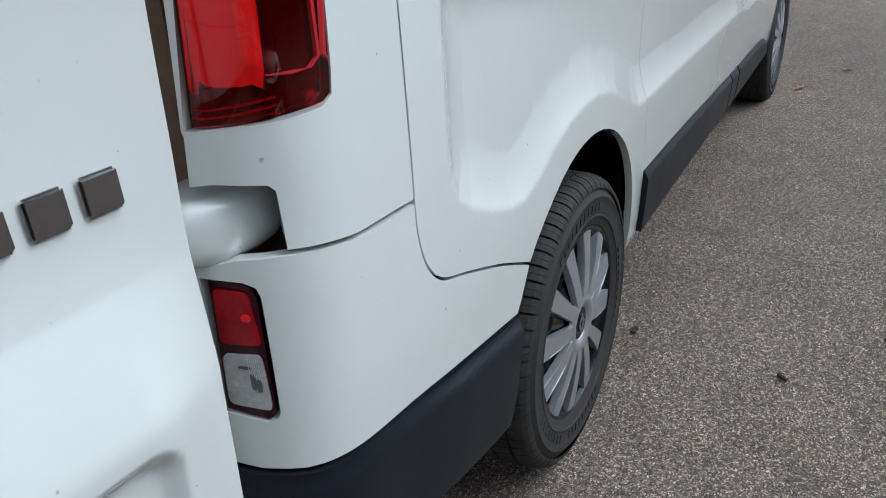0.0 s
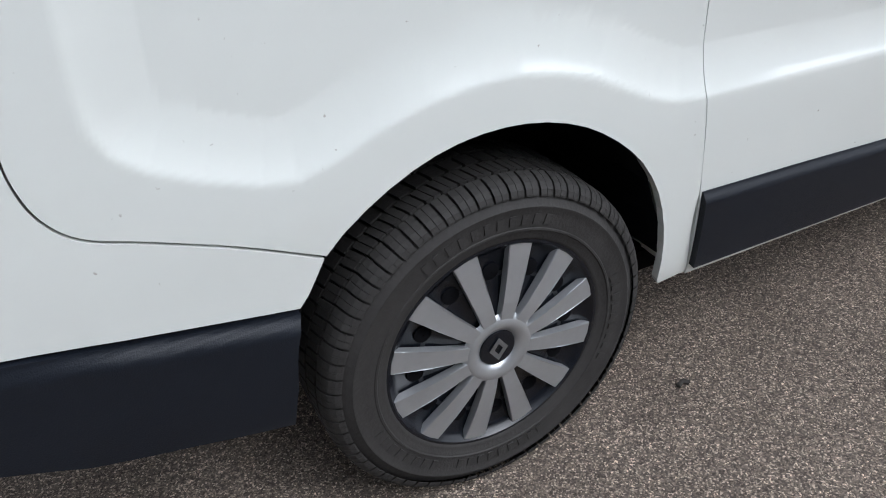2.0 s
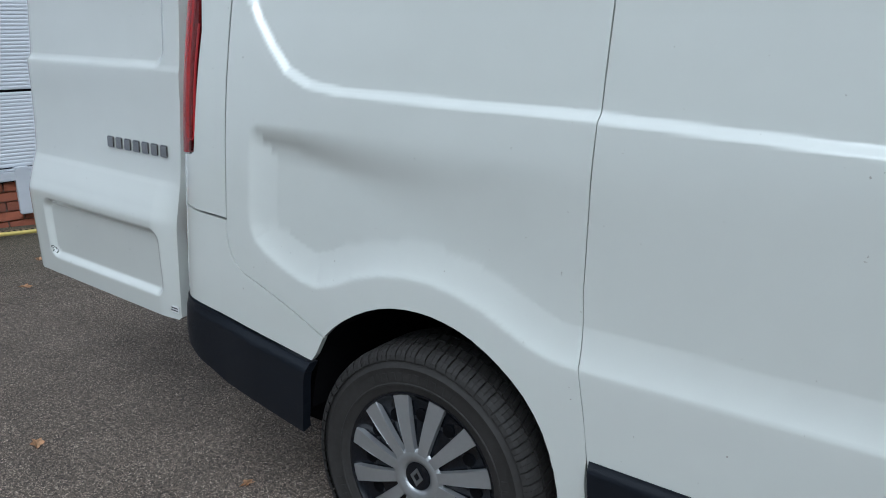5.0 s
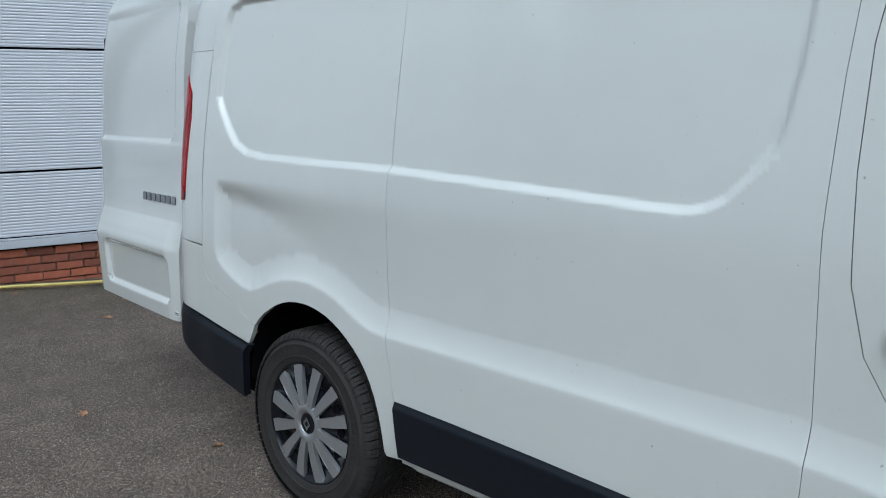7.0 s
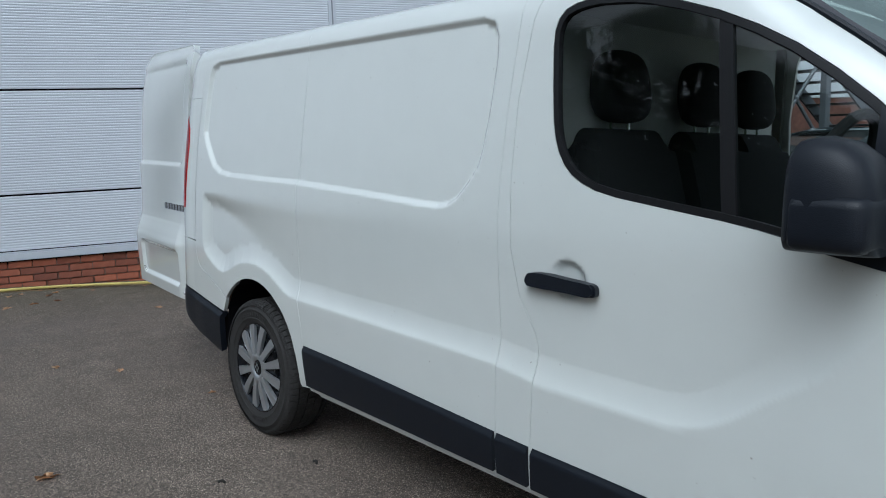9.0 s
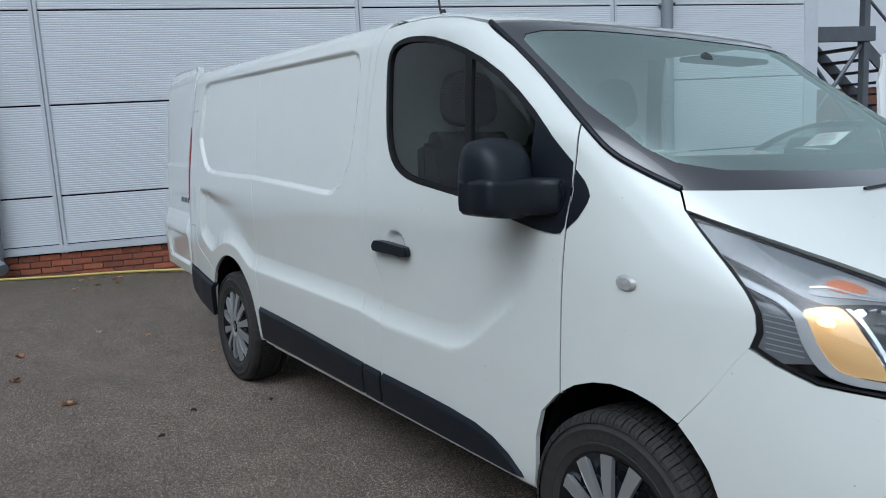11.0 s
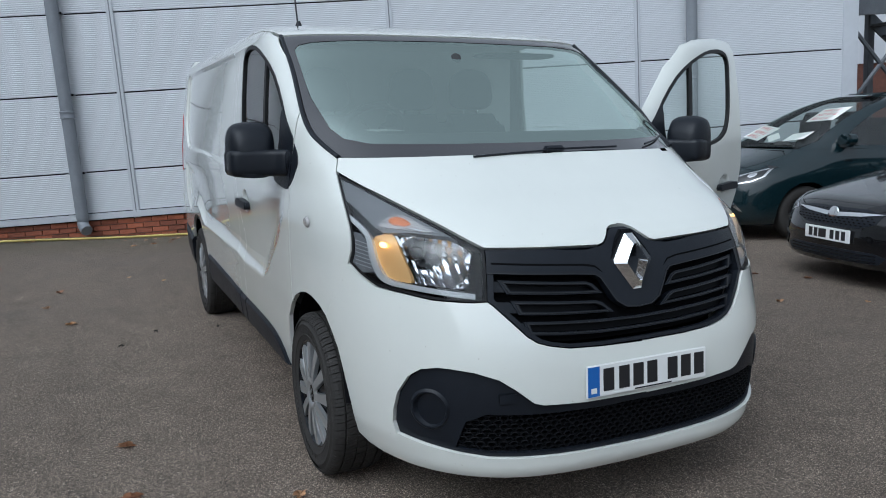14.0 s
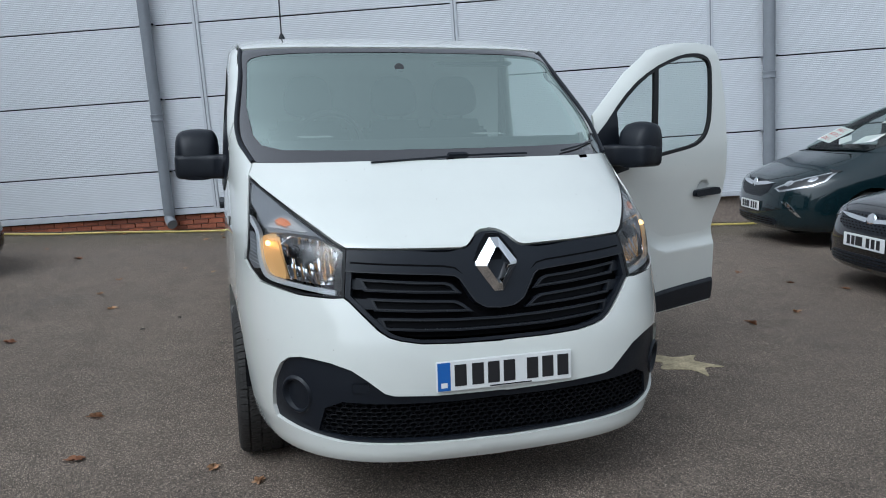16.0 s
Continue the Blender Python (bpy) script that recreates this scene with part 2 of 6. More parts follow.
def skin(name, chart, outline, mat, parent, label="", holes=(), du=.04, dv=.04, lift=0.0, rim=.018, gap=.0014, m=None, inner=Vector((0, 0, 0)), fine_v=(), fine_u=(), soft=False):
    """A panel cut out of a surface chart(u, v), with turned-in edges and true normals."""
    bm = bmesh.new()
    for loop, g in ((outline, gap), *((h, -gap) for h in holes)):
        loop = smooth_line(loop) if soft else loop
        pts = inset(loop, g) if gap else loop
        vs = [bm.verts.new((u, v, 0)) for u, v in pts]
        for i in range(len(vs)):
            bm.edges.new((vs[i], vs[(i + 1) % len(vs)]))
    bmesh.ops.triangle_fill(bm, use_beauty=True, use_dissolve=False, edges=bm.edges[:], normal=(0, 0, 1))
    us, vs = [p[0] for p in outline], [p[1] for p in outline]
    for axis, lo, hi, d, fine in ((0, min(us), max(us), du, fine_u), (1, min(vs), max(vs), dv, fine_v)):
        cuts, at = [], lo + d
        while at < hi - 1e-4:
            cuts.append(at)
            at += next((f for a, b, f in fine if a <= at < b), d)
        no = (1, 0, 0) if axis == 0 else (0, 1, 0)
        for c in cuts:
            bmesh.ops.bisect_plane(bm, geom=bm.verts[:] + bm.edges[:] + bm.faces[:], dist=1e-5, plane_co=(c, 0, 0) if axis == 0 else (0, c, 0), plane_no=no)
    bm.verts.ensure_lookup_table()
    normals, places, e = [], [], 1e-3
    for vert in bm.verts:
        u, v, _ = vert.co
        p = Vector(chart(u, v))
        n = (Vector(chart(u + e, v)) - Vector(chart(u - e, v))).cross(Vector(chart(u, v + e)) - Vector(chart(u, v - e)))
        n = n.normalized() if n.length > 1e-12 else Vector((0, 0, 1))
        hub = Vector((min(3.0, max(0.0, p.x)), 0, 1.0)) + inner
        if n.dot(p - hub) < 0:
            n = -n
        normals.append(n), places.append(p + lift * n)
    faces = [[v.index for v in f.verts] for f in bm.faces]
    border = [[v.index for v in ed.verts] for ed in bm.edges if len(ed.link_faces) == 1]
    bm.free()
    out_faces = []
    for f in faces:
        a, b, c = (places[i] for i in f[:3])
        out_faces.append(f if (b - a).cross(c - a).dot(normals[f[0]]) > 0 else f[::-1])
    heading = {}
    for f in out_faces:
        for i in range(len(f)):
            heading[(f[i], f[(i + 1) % len(f)])] = True
    verts, low = list(places), {}
    for i, j in border:
        for k in (i, j):
            if k not in low and rim:
                low[k] = len(verts)
                verts.append(places[k] - rim * normals[k])
    top = len(out_faces)
    if rim:
        for i, j in border:
            if (i, j) not in heading:
                i, j = j, i
            out_faces.append([j, i, low[i], low[j]])
    me = bpy.data.meshes.new(name)
    me.from_pydata([tuple(v) for v in verts], [], out_faces)
    me.polygons.foreach_set("use_smooth", [i < top for i in range(len(out_faces))])
    loops = []
    for k, f in enumerate(out_faces):
        for i in f:
            loops.append(tuple(normals[i]) if k < top else (0, 0, 0))
    me.normals_split_custom_set(loops)
    return mesh_part(name, me, mat, parent, label, m=m)


FLIP = Matrix.Diagonal((1, -1, 1, 1))


# ---- the van's outer skin: x ahead, y to its left, z up, rear axle at x = 0 ----
def curve(*pts):
    """A smooth function through (a, b) pairs that never overshoots."""
    xs, ys = [p[0] for p in pts], [p[1] for p in pts]
    h = [b - a for a, b in zip(xs, xs[1:])]
    d = [(b - a) / s for a, b, s in zip(ys, ys[1:], h)]
    m = [d[0]] + [0 if a * b <= 0 else 2 * a * b / (a + b) for a, b in zip(d, d[1:])] + [d[-1]]

    def f(x):
        if x <= xs[0]:
            return ys[0]
        if x >= xs[-1]:
            return ys[-1]
        i = 0
        while x > xs[i + 1]:
            i += 1
        t, s = (x - xs[i]) / h[i], h[i]
        return ((1 + 2 * t) * (1 - t) ** 2 * ys[i] + t * (1 - t) ** 2 * s * m[i]
                + t * t * (3 - 2 * t) * ys[i + 1] + t * t * (t - 1) * s * m[i + 1])
    return f


def step(a, b, x):
    t = min(1.0, max(0.0, (x - a) / (b - a)))
    return t * t * (3 - 2 * t)


def blunt(pts, k=.10, steps=5):
    """A straight-sided outline with its corners rounded off."""
    out, n = [], len(pts)
    for i in range(n):
        a, b, c = (Vector(pts[(i + d) % n]) for d in (-1, 0, 1))
        p, q = b + (a - b) * k * 1.6, b + (c - b) * k * 1.6
        out += [tuple(p * (1 - f) ** 2 + b * 2 * f * (1 - f) + q * f * f) for f in (j / steps for j in range(steps + 1))]
    return out


def rounded(pts, steps=4, closed=True):
    """A smooth closed outline through some corner points (Catmull-Rom)."""
    out, n = [], len(pts)
    for i in range(n if closed else n - 1):
        p = [pts[(i + k) % n] if closed else pts[min(n - 1, max(0, i + k))] for k in (-1, 0, 1, 2)]
        for s in range(steps):
            t = s / steps
            out.append(tuple(0.5 * (2 * b + (c - a) * t + (2 * a - 5 * b + 4 * c - d) * t * t + (3 * b - a - 3 * c + d) * t ** 3)
                             for a, b, c, d in zip(*p)))
    if not closed:
        out.append(tuple(pts[-1]))
    return out


def inside(x, z, poly):
    """Signed distance to an outline, positive within."""
    best, odd, n = 1e9, False, len(poly)
    for i in range(n):
        (ax, az), (bx, bz) = poly[i], poly[(i + 1) % n]
        ex, ez, wx, wz = bx - ax, bz - az, x - ax, z - az
        t = min(1.0, max(0.0, (wx * ex + wz * ez) / (ex * ex + ez * ez + 1e-12)))
        best = min(best, (wx - t * ex) ** 2 + (wz - t * ez) ** 2)
        if (az > z) != (bz > z) and x < (bx - ax) * (z - az) / (bz - az) + ax:
            odd = not odd
    return best ** 0.5 if odd else -(best ** 0.5)


HALF = curve((0.2, .885), (.3, .915), (.36, .930), (.5, .944), (.62, .951), (.72, .956), (.9, .958), (1.1, .956), (1.25, .950),
             (1.5, .928), (1.7, .905), (1.83, .888), (1.88, .868), (1.92, .835), (1.945, .78))
NOSE = curve((.20, 3.99), (.235, 4.035), (.28, 4.058), (.4, 4.064), (.5, 4.066), (.62, 4.058), (.75, 4.030), (.85, 4.0), (.95, 3.965), (1.02, 3.925),
             (1.06, 3.875), (1.12, 3.78), (1.2, 3.63), (1.307, 3.44), (1.5, 3.09), (1.7, 2.77), (1.85, 2.53), (1.9, 2.36), (1.945, 2.1))
DEEP = curve((.9, 1.65), (1.1, 1.5), (1.3, 1.1), (1.5, .6), (1.85, .45))
TAIL = curve((.2, .90), (.35, .955), (.5, .975), (.6, .965), (.9, .95), (1.2, .942), (1.9, .90))
N_FRONT, N_REAR, R_DEEP = 3.7, 5.5, .29


def slim(x):
    """How far the sides draw in towards the tail."""
    return .010 * min(1.0, max(0.0, -x / .7)) ** 2


def half(x, z):
    """Half the width of the plain skin at a place of the side."""
    w = HALF(z) - slim(x)
    xf, a = NOSE(z), DEEP(z)
    t = (x - (xf - a)) / a
    if t > 0:
        w *= max(0.0, 1 - min(1.0, t) ** N_FRONT) ** (1 / N_FRONT)
    t = (-(TAIL(z) - R_DEEP) - x) / R_DEEP
    if t > 0:
        w *= max(0.0, 1 - min(1.0, t) ** N_REAR) ** (1 / N_REAR)
    return w


def front_x(y, z):
    a = DEEP(z)
    return NOSE(z) - a + a * max(0.0, 1 - min(1.0, abs(y) / HALF(z)) ** N_FRONT) ** (1 / N_FRONT)


def rear_x(y, z):
    return -TAIL(z) + R_DEEP - R_DEEP * max(0.0, 1 - min(1.0, abs(y) / (HALF(z) - .010)) ** N_REAR) ** (1 / N_REAR)


SWEEP = [(-.560, 1.172), (-.568, .95), (-.567, .895), (-.548, .854), (-.512, .826), (-.45, .796), (-.375, .770), (-.322, .765), (-.26, .784), (-.20, .812), (-.12, .836), (-.04, .846), (.03, .846),
         (.10, .834), (.165, .814), (.22, .788), (.285, .757), (.34, .739), (.41, .733), (.6, .732), (1.0, .727), (1.62, .718), (1.82, .696), (2.09, .687), (2.21, .688), (2.29, .692), (2.345, .702), (2.395, .718), (2.44, .740), (2.49, .774),
         (2.55, .822), (2.61, .864), (2.68, .914), (2.80, 1.048), (2.84, 1.172)]
BLANK = [(-.46, 1.838), (-.53, 1.815), (-.555, 1.765), (-.563, 1.67), (-.577, 1.477), (-.548, 1.425), (-.495, 1.360), (-.437, 1.300), (-.36, 1.268), (-.25, 1.256), (.07, 1.250), (.40, 1.246), (.9, 1.225),
         (1.262, 1.207), (1.345, 1.204), (1.40, 1.214), (1.445, 1.238), (1.50, 1.295), (1.543, 1.352), (1.558, 1.41), (1.577, 1.54), (1.587, 1.70), (1.58, 1.775), (1.556, 1.818), (1.50, 1.836)]
ARCH_R = [(-.372, .30), (-.362, .463), (-.340, .562), (-.301, .633), (-.235, .692), (-.157, .737), (-.08, .762), (0, .769), (.075, .760), (.15, .735), (.22, .693), (.285, .635), (.335, .56), (.366, .475), (.38, .39), (.385, .30)]
ARCH_F = [(2.762, .30), (2.78, .51), (2.815, .605), (2.88, .675), (2.95, .722), (3.02, .748), (3.09, .760), (3.16, .757), (3.23, .740), (3.30, .705), (3.345, .66), (3.388, .602), (3.42, .52), (3.445, .43), (3.457, .36), (3.455, .30)]


def dent(x, z):
    """The pressed hollows and flares of the side, inwards positive."""
    out, d = 0.0, inside(x, z, SWEEP)
    if d > -.03:
        soft = .0022 * math.log1p(math.exp(min(40, d / .0022)))
        fade = min(1.0, max(0.0, (x + .40) / 1.05))
        out += .030 * (1 - math.exp(-soft / .062)) * (1 - step(1.105 - .37 * fade, 1.178 + .06 * fade, z))
    out += .02 * math.exp(-(((x - 1.935) / .060) ** 2 + ((z - 1.036) / .050) ** 2) ** 4)
    e = inside(x, z, BLANK)
    out += .017 * step(-.004, .022, e)
    return out


def side(x, z):
    return (x, -(half(x, z) - dent(x, z)), z)


def front(y, z):
    return (front_x(y, z), y, z)


def nose(q, z):
    """Round the front corner: q runs from 0 at the side to 1 at the middle."""
    c, s = math.cos(q * math.pi / 2), math.sin(q * math.pi / 2)
    r = (c ** N_FRONT + s ** N_FRONT) ** (-1 / N_FRONT)
    a = DEEP(z)
    return (NOSE(z) - a + a * r * s, -HALF(z) * r * c, z)


def nose_q(x, y, z):
    a = DEEP(z)
    return math.atan2(max(0, (x - NOSE(z) + a) / a), abs(y) / HALF(z)) / (math.pi / 2)


def tail(q, z):
    """Round the rear corner: q runs from 0 at the side to 1 at the middle of the back."""
    c, s = math.cos(q * math.pi / 2), math.sin(q * math.pi / 2)
    r = (c ** N_REAR + s ** N_REAR) ** (-1 / N_REAR)
    x = -TAIL(z) + R_DEEP - R_DEEP * r * s
    return (x, -(HALF(z) - slim(x)) * r * c, z)


def bow(q, z):
    """The front round both corners: q from 0 (right side) over 1 (middle) to 2 (left side)."""
    if q <= 1:
        return nose(q, z)
    x, y, z = nose(2 - q, z)
    return (x, -y, z)


def qs(x, z):
    return nose_q(x, half(x, z), z)


def qf(y, z):
    q = nose_q(front_x(y, z), y, z)
    return q if y <= 0 else 2 - q


def both(right):
    """A front outline given for the right half, from the middle's top to the middle's foot, made whole."""
    return right + [(2 - q, z) for q, z in right[::-1]]


def fr(*pts):
    return [(qf(y, z), z) for y, z in pts]


def sd(*pts):
    return [(qs(x, z), z) for x, z in pts]


def wrap(s, z):
    """The side's end and the rear corner: s is 0 where the corner starts, less than 0 round the back."""
    if s >= 0:
        return side(s - TAIL(z) + R_DEEP, z)
    return tail(-s / .471, z)


def ws(x, z):
    return (x + TAIL(z) - R_DEEP, z)


def wq(y, z):
    x = rear_x(y, z)
    return (-.471 * math.atan2(max(0.0, (-(TAIL(z) - R_DEEP) - x) / R_DEEP), abs(y) / (HALF(z) - slim(x))) / (math.pi / 2), z)


# ---- the van ----
van = thing("van", "white panel van with open doors parked on the damp tarmac yard", "van")
FINE = ((.68, .88, .0075), (1.19, 1.30, .007), (1.80, 1.86, .008))

quarter_line = [ws(.41, 1.925), ws(.405, 1.25), ws(.400, .9), ws(.410, .737), ws(.426, .65), ws(.443, .53), ws(.463, .335), ws(.39, .325)]
quarter_line += [ws(x, z) for x, z in rounded(ARCH_R[::-1], 2, False) if z >= .632 or x > 0][1:]
CORNER = rounded([ws(-.303, .633), ws(-.415, .686), ws(-.53, .730), ws(-.605, .757), ws(-.642, .795), (.004, .845), (0, .895)], 5, False)
quarter_line += CORNER[3:] + [(0, 1.2), (0, 1.6), (0, 1.925)]
quarter = skin("rear_quarter_panel", wrap, quarter_line, WHITE, van, du=.013, dv=.022, fine_v=(*FINE, (1.30, 1.50, .009)), fine_u=((.07, .32, .006), (.32, .42, .009)), gap=.0014)
mid_line = [(.41, 1.925), (.405, 1.25), (.400, .9), (.410, .737), (.426, .65), (.443, .53), (.463, .325), (1.65, .325), (1.648, .55), (1.657, .8), (1.645, 1.2), (1.652, 1.5), (1.664, 1.70), (1.68, 1.925)]
mid = skin("side_panel", side, mid_line, WHITE, van, gap=.0008, du=.02, dv=.022, fine_v=FINE, fine_u=((1.3, 1.65, .010),))
DOOR_REAR = [(1.760, 1.895), (1.725, 1.80), (1.695, 1.56), (1.694, 1.32), (1.706, 1.10), (1.74, .96), (1.807, .845), (1.819, .80), (1.813, .69), (1.800, .49), (1.795, .325)]
pillar_line = [(1.68, 1.925), (1.664, 1.70), (1.652, 1.5), (1.645, 1.2), (1.657, .8), (1.648, .55), (1.65, .325)] + DOOR_REAR[::-1] + [(1.78, 1.925)]
pillar = skin("centre_pillar_panel", side, pillar_line, WHITE, van, gap=.0008, du=.03, dv=.02, fine_v=FINE)
WINDOW = rounded([(1.822, 1.66), (1.815, 1.76), (1.848, 1.818), (1.93, 1.838), (2.02, 1.835), (2.14, 1.818), (2.34, 1.757), (2.54, 1.66), (2.72, 1.53), (2.84, 1.415), (2.878, 1.345),
          (2.872, 1.27), (2.80, 1.185), (2.74, 1.182), (2.57, 1.217), (2.41, 1.245), (2.09, 1.285), (1.97, 1.318), (1.90, 1.368), (1.858, 1.445), (1.838, 1.54)], 2)
WING_EDGE = rounded([(2.889, .682), (2.889, .8), (2.890, .98), (2.893, 1.16), (2.902, 1.28), (2.902, 1.39), (2.888, 1.487)], 7, False)
door_line = DOOR_REAR + [(2.2, .325), (2.752, .325), (2.765, .40), (2.775, .505), (2.805, .60), (2.868, .665), *WING_EDGE,
                         (2.765, 1.582), (2.59, 1.712), (2.385, 1.842), (2.25, 1.878), (2.1, 1.897), (1.9, 1.905)]
door = skin("front_door", side, door_line, WHITE, van, holes=[WINDOW], du=.022, dv=.022, fine_v=(*FINE, (.96, 1.11, .011)), fine_u=((1.85, 2.05, .012), (2.3, 2.88, .013)))
fender_line = sd(*[(x + .004, z) for x, z in WING_EDGE]) + sd((3.0, 1.405), (3.1, 1.352), (3.205, 1.303), (3.238, 1.253), (3.30, 1.195), (3.372, 1.133), (3.44, 1.07),
                 (3.475, 1.02), (3.483, .975), (3.472, .937), (3.395, .822), (3.305, .706)) + [(qs(x, z), z) for x, z in ARCH_F[::-1] if 2.90 < x < 3.29] + sd((2.893, .686))
fender = skin("front_wing", bow, fender_line, WHITE, van, du=.02, dv=.03, gap=0)
wing_trim = skin("wing_trim", bow, sd((2.911, 1.352), (2.943, 1.322), (2.962, 1.296), (2.969, 1.278), (2.962, 1.255), (2.935, 1.212), (2.897, 1.178), (2.902, 1.225), (2.912, 1.29)), BLACK, van, "black plastic trim beside the mirror", du=.03, dv=.03, lift=.004, rim=.006, gap=0)
SCREEN = sd((2.39, 1.845), (2.645, 1.675), (2.892, 1.490), (3.0, 1.405), (3.1, 1.352), (3.208, 1.305))
screen_line = both(fr((0, 1.853), (-.5, 1.851)) + SCREEN + fr((-.4, 1.306), (0, 1.306)))
CLEAR = both(fr((0, 1.826), (-.55, 1.82), (-.72, 1.81), (-.782, 1.795), (-.803, 1.775)) + fr((-.828, 1.553), (-.813, 1.42), (-.783, 1.378), (-.70, 1.358), (-.4, 1.352), (0, 1.350)))
surround = skin("windscreen_surround", bow, screen_line, FRIT, van, holes=[CLEAR], du=.03, dv=.03, lift=-.004, gap=.001)
skin("windscreen", bow, CLEAR, SCREEN_GLASS, van, du=.04, dv=.03, lift=-.006, rim=0, gap=0).visible_shadow = False
strip = [Vector(bow(q, z)) for q, z in SCREEN]
strip = [tuple(p + (p - Vector((p.x - .6, 0, p.z - .5))).normalized() * .001) for p in strip]
screen_strip = part("screen_strip", tube(rounded(strip, 6, False), .0095, 8), BLACK, van, "black rubber strip beside the windscreen", smooth=True)
share(screen_strip, van, FLIP)
BADGE_BAY = fr((0, 1.060), (-.027, 1.059), (-.052, 1.050), (-.086, 1.020), (-.100, 1.009), (-.122, 1.003))
bonnet_line = both(fr((0, 1.306), (-.4, 1.306)) + sd((3.208, 1.303), (3.24, 1.253)) + fr((-.806, 1.215), (-.761, 1.180), (-.716, 1.145), (-.671, 1.111), (-.625, 1.077), (-.577, 1.040), (-.541, 1.017), (-.35, 1.010)) + BADGE_BAY[::-1])
skin("bonnet", bow, bonnet_line, WHITE, van, du=.03, dv=.012)
LAMP = fr((-.541, 1.013), (-.577, 1.037), (-.625, 1.074), (-.671, 1.108), (-.716, 1.141), (-.761, 1.176), (-.806, 1.211)) + sd((3.243, 1.247), (3.30, 1.192), (3.372, 1.13), (3.438, 1.067), (3.472, 1.018), (3.481, .975), (3.47, .939), (3.53, .907),
        (3.62, .874)) + fr((-.775, .864), (-.71, .852), (-.60, .848), (-.562, .85))
GRILLE = fr((0, 1.056), (-.026, 1.055), (-.05, 1.046), (-.084, 1.016), (-.099, 1.005), (-.122, .999), (-.35, 1.006), (-.538, 1.012), (-.560, .852), (-.542, .836), (-.497, .788), (-.445, .733), (-.415, .713), (-.378, .700), (-.305, .686), (-.18, .679), (0, .677))
FOG = fr((0, .487), (-.25, .493), (-.41, .502), (-.444, .512), (-.501, .559), (-.555, .597), (-.623, .620), (-.680, .628), (-.718, .629), (-.757, .616), (-.785, .584)) + sd((3.738, .515), (3.715, .45), (3.705, .40), (3.715, .36)) + fr((-.745, .347), (-.68, .337), (-.58, .325), (-.385, .320), (-.18, .314), (0, .311))
bumper_line = both(fr((0, .674), (-.18, .676), (-.306, .683), (-.379, .697), (-.418, .710), (-.449, .731), (-.501, .786), (-.545, .834), (-.562, .848), (-.60, .845), (-.71, .849), (-.775, .861)) +
                   sd((3.62, .871), (3.53, .904), (3.468, .936), (3.391, .822), (3.300, .703), (3.345, .657), (3.388, .600), (3.42, .52), (3.445, .43), (3.457, .36), (3.455, .28), (3.52, .257), (3.60, .247)) + fr((-.76, .242), (-.6, .246), (-.4, .243), (0, .232)))
skin("front_bumper", bow, bumper_line, WHITE, van, holes=[both(FOG)], du=.025, dv=.02)
skin("lower_grille_frame", bow, both(FOG), BLACK, van, "black textured bumper insert", du=.03, dv=.03, lift=-.012, gap=.001,
     holes=[both(fr((0, .462), (-.18, .462), (-.443, .470), (-.592, .475), (-.649, .446), (-.673, .350), (-.58, .340), (-.44, .334), (-.22, .328), (0, .325)))])


def roof(x, y):
    w = half(x, 1.925)
    k = min(1.0, abs(y) / max(w, .01))
    return (x, y, 1.925 + .045 * (1 - k ** 2.6) * step(-.95, -.6, x) * step(2.24, 1.55, x) if x <= 2.24 else 1.925)


roof_line = [(x, half(x, 1.925) * s) for s, xs in ((-1, (-.86, -.8, -.7, -.5, 0, .6, 1.2, 1.6, 1.8, 1.9, 2.0, 2.08, 2.14, 2.18)), (1, (2.18, 2.14, 2.08, 2.0, 1.9, 1.8, 1.6, 1.2, .6, 0, -.5, -.7, -.8, -.86))) for x in xs]
skin("roof", roof, roof_line, WHITE, van, du=.08, dv=.08, gap=0, rim=.01, inner=Vector((0, 0, .5)))
header_line = both(fr((0, 1.925)) + [(q, 1.925) for q in (.8, .6, .4, .2, .05)] + sd((1.9, 1.906), (2.1, 1.90), (2.25, 1.881), (2.39, 1.848)) + fr((-.5, 1.853), (0, 1.855)))
skin("roof_header", bow, header_line, WHITE, van, du=.04, dv=.012, gap=.001)
cap_line = [(0, 1.925), (0, 1.66)] + [wq(y, 1.66) for y in (-.92, -.88, -.84, -.80)] + [wq(-.80, 1.925)]
cap = skin("rear_corner_panel", wrap, cap_line, WHITE, van, du=.02, dv=.04, gap=0)
LAMP_R = [wq(-0.9435, 1.0702), wq(-0.9417, 1.0623), wq(-0.9278, 1.0597), wq(-0.8753, 1.0578), wq(-0.8504, 1.0565), wq(-.853, 1.588), wq(-0.8671, 1.5850), wq(-0.9027, 1.5507), wq(-0.9165, 1.4963), wq(-0.9271, 1.3987), wq(-0.9435, 1.0935)]
rear_post = [(0, 1.66), (0, .897), wq(-0.9465, 0.9036), wq(-0.9154, 0.9175), wq(-0.9133, 0.9855), wq(-0.9090, 0.9914), wq(-0.8647, 0.9968), wq(-0.8345, .994), wq(-0.8393, 1.05), wq(-.842, 1.66), wq(-.90, 1.66)]
post = skin("hinge_pillar_panel", wrap, rear_post, WHITE, van, holes=[LAMP_R], du=.012, dv=.04, gap=.0024)
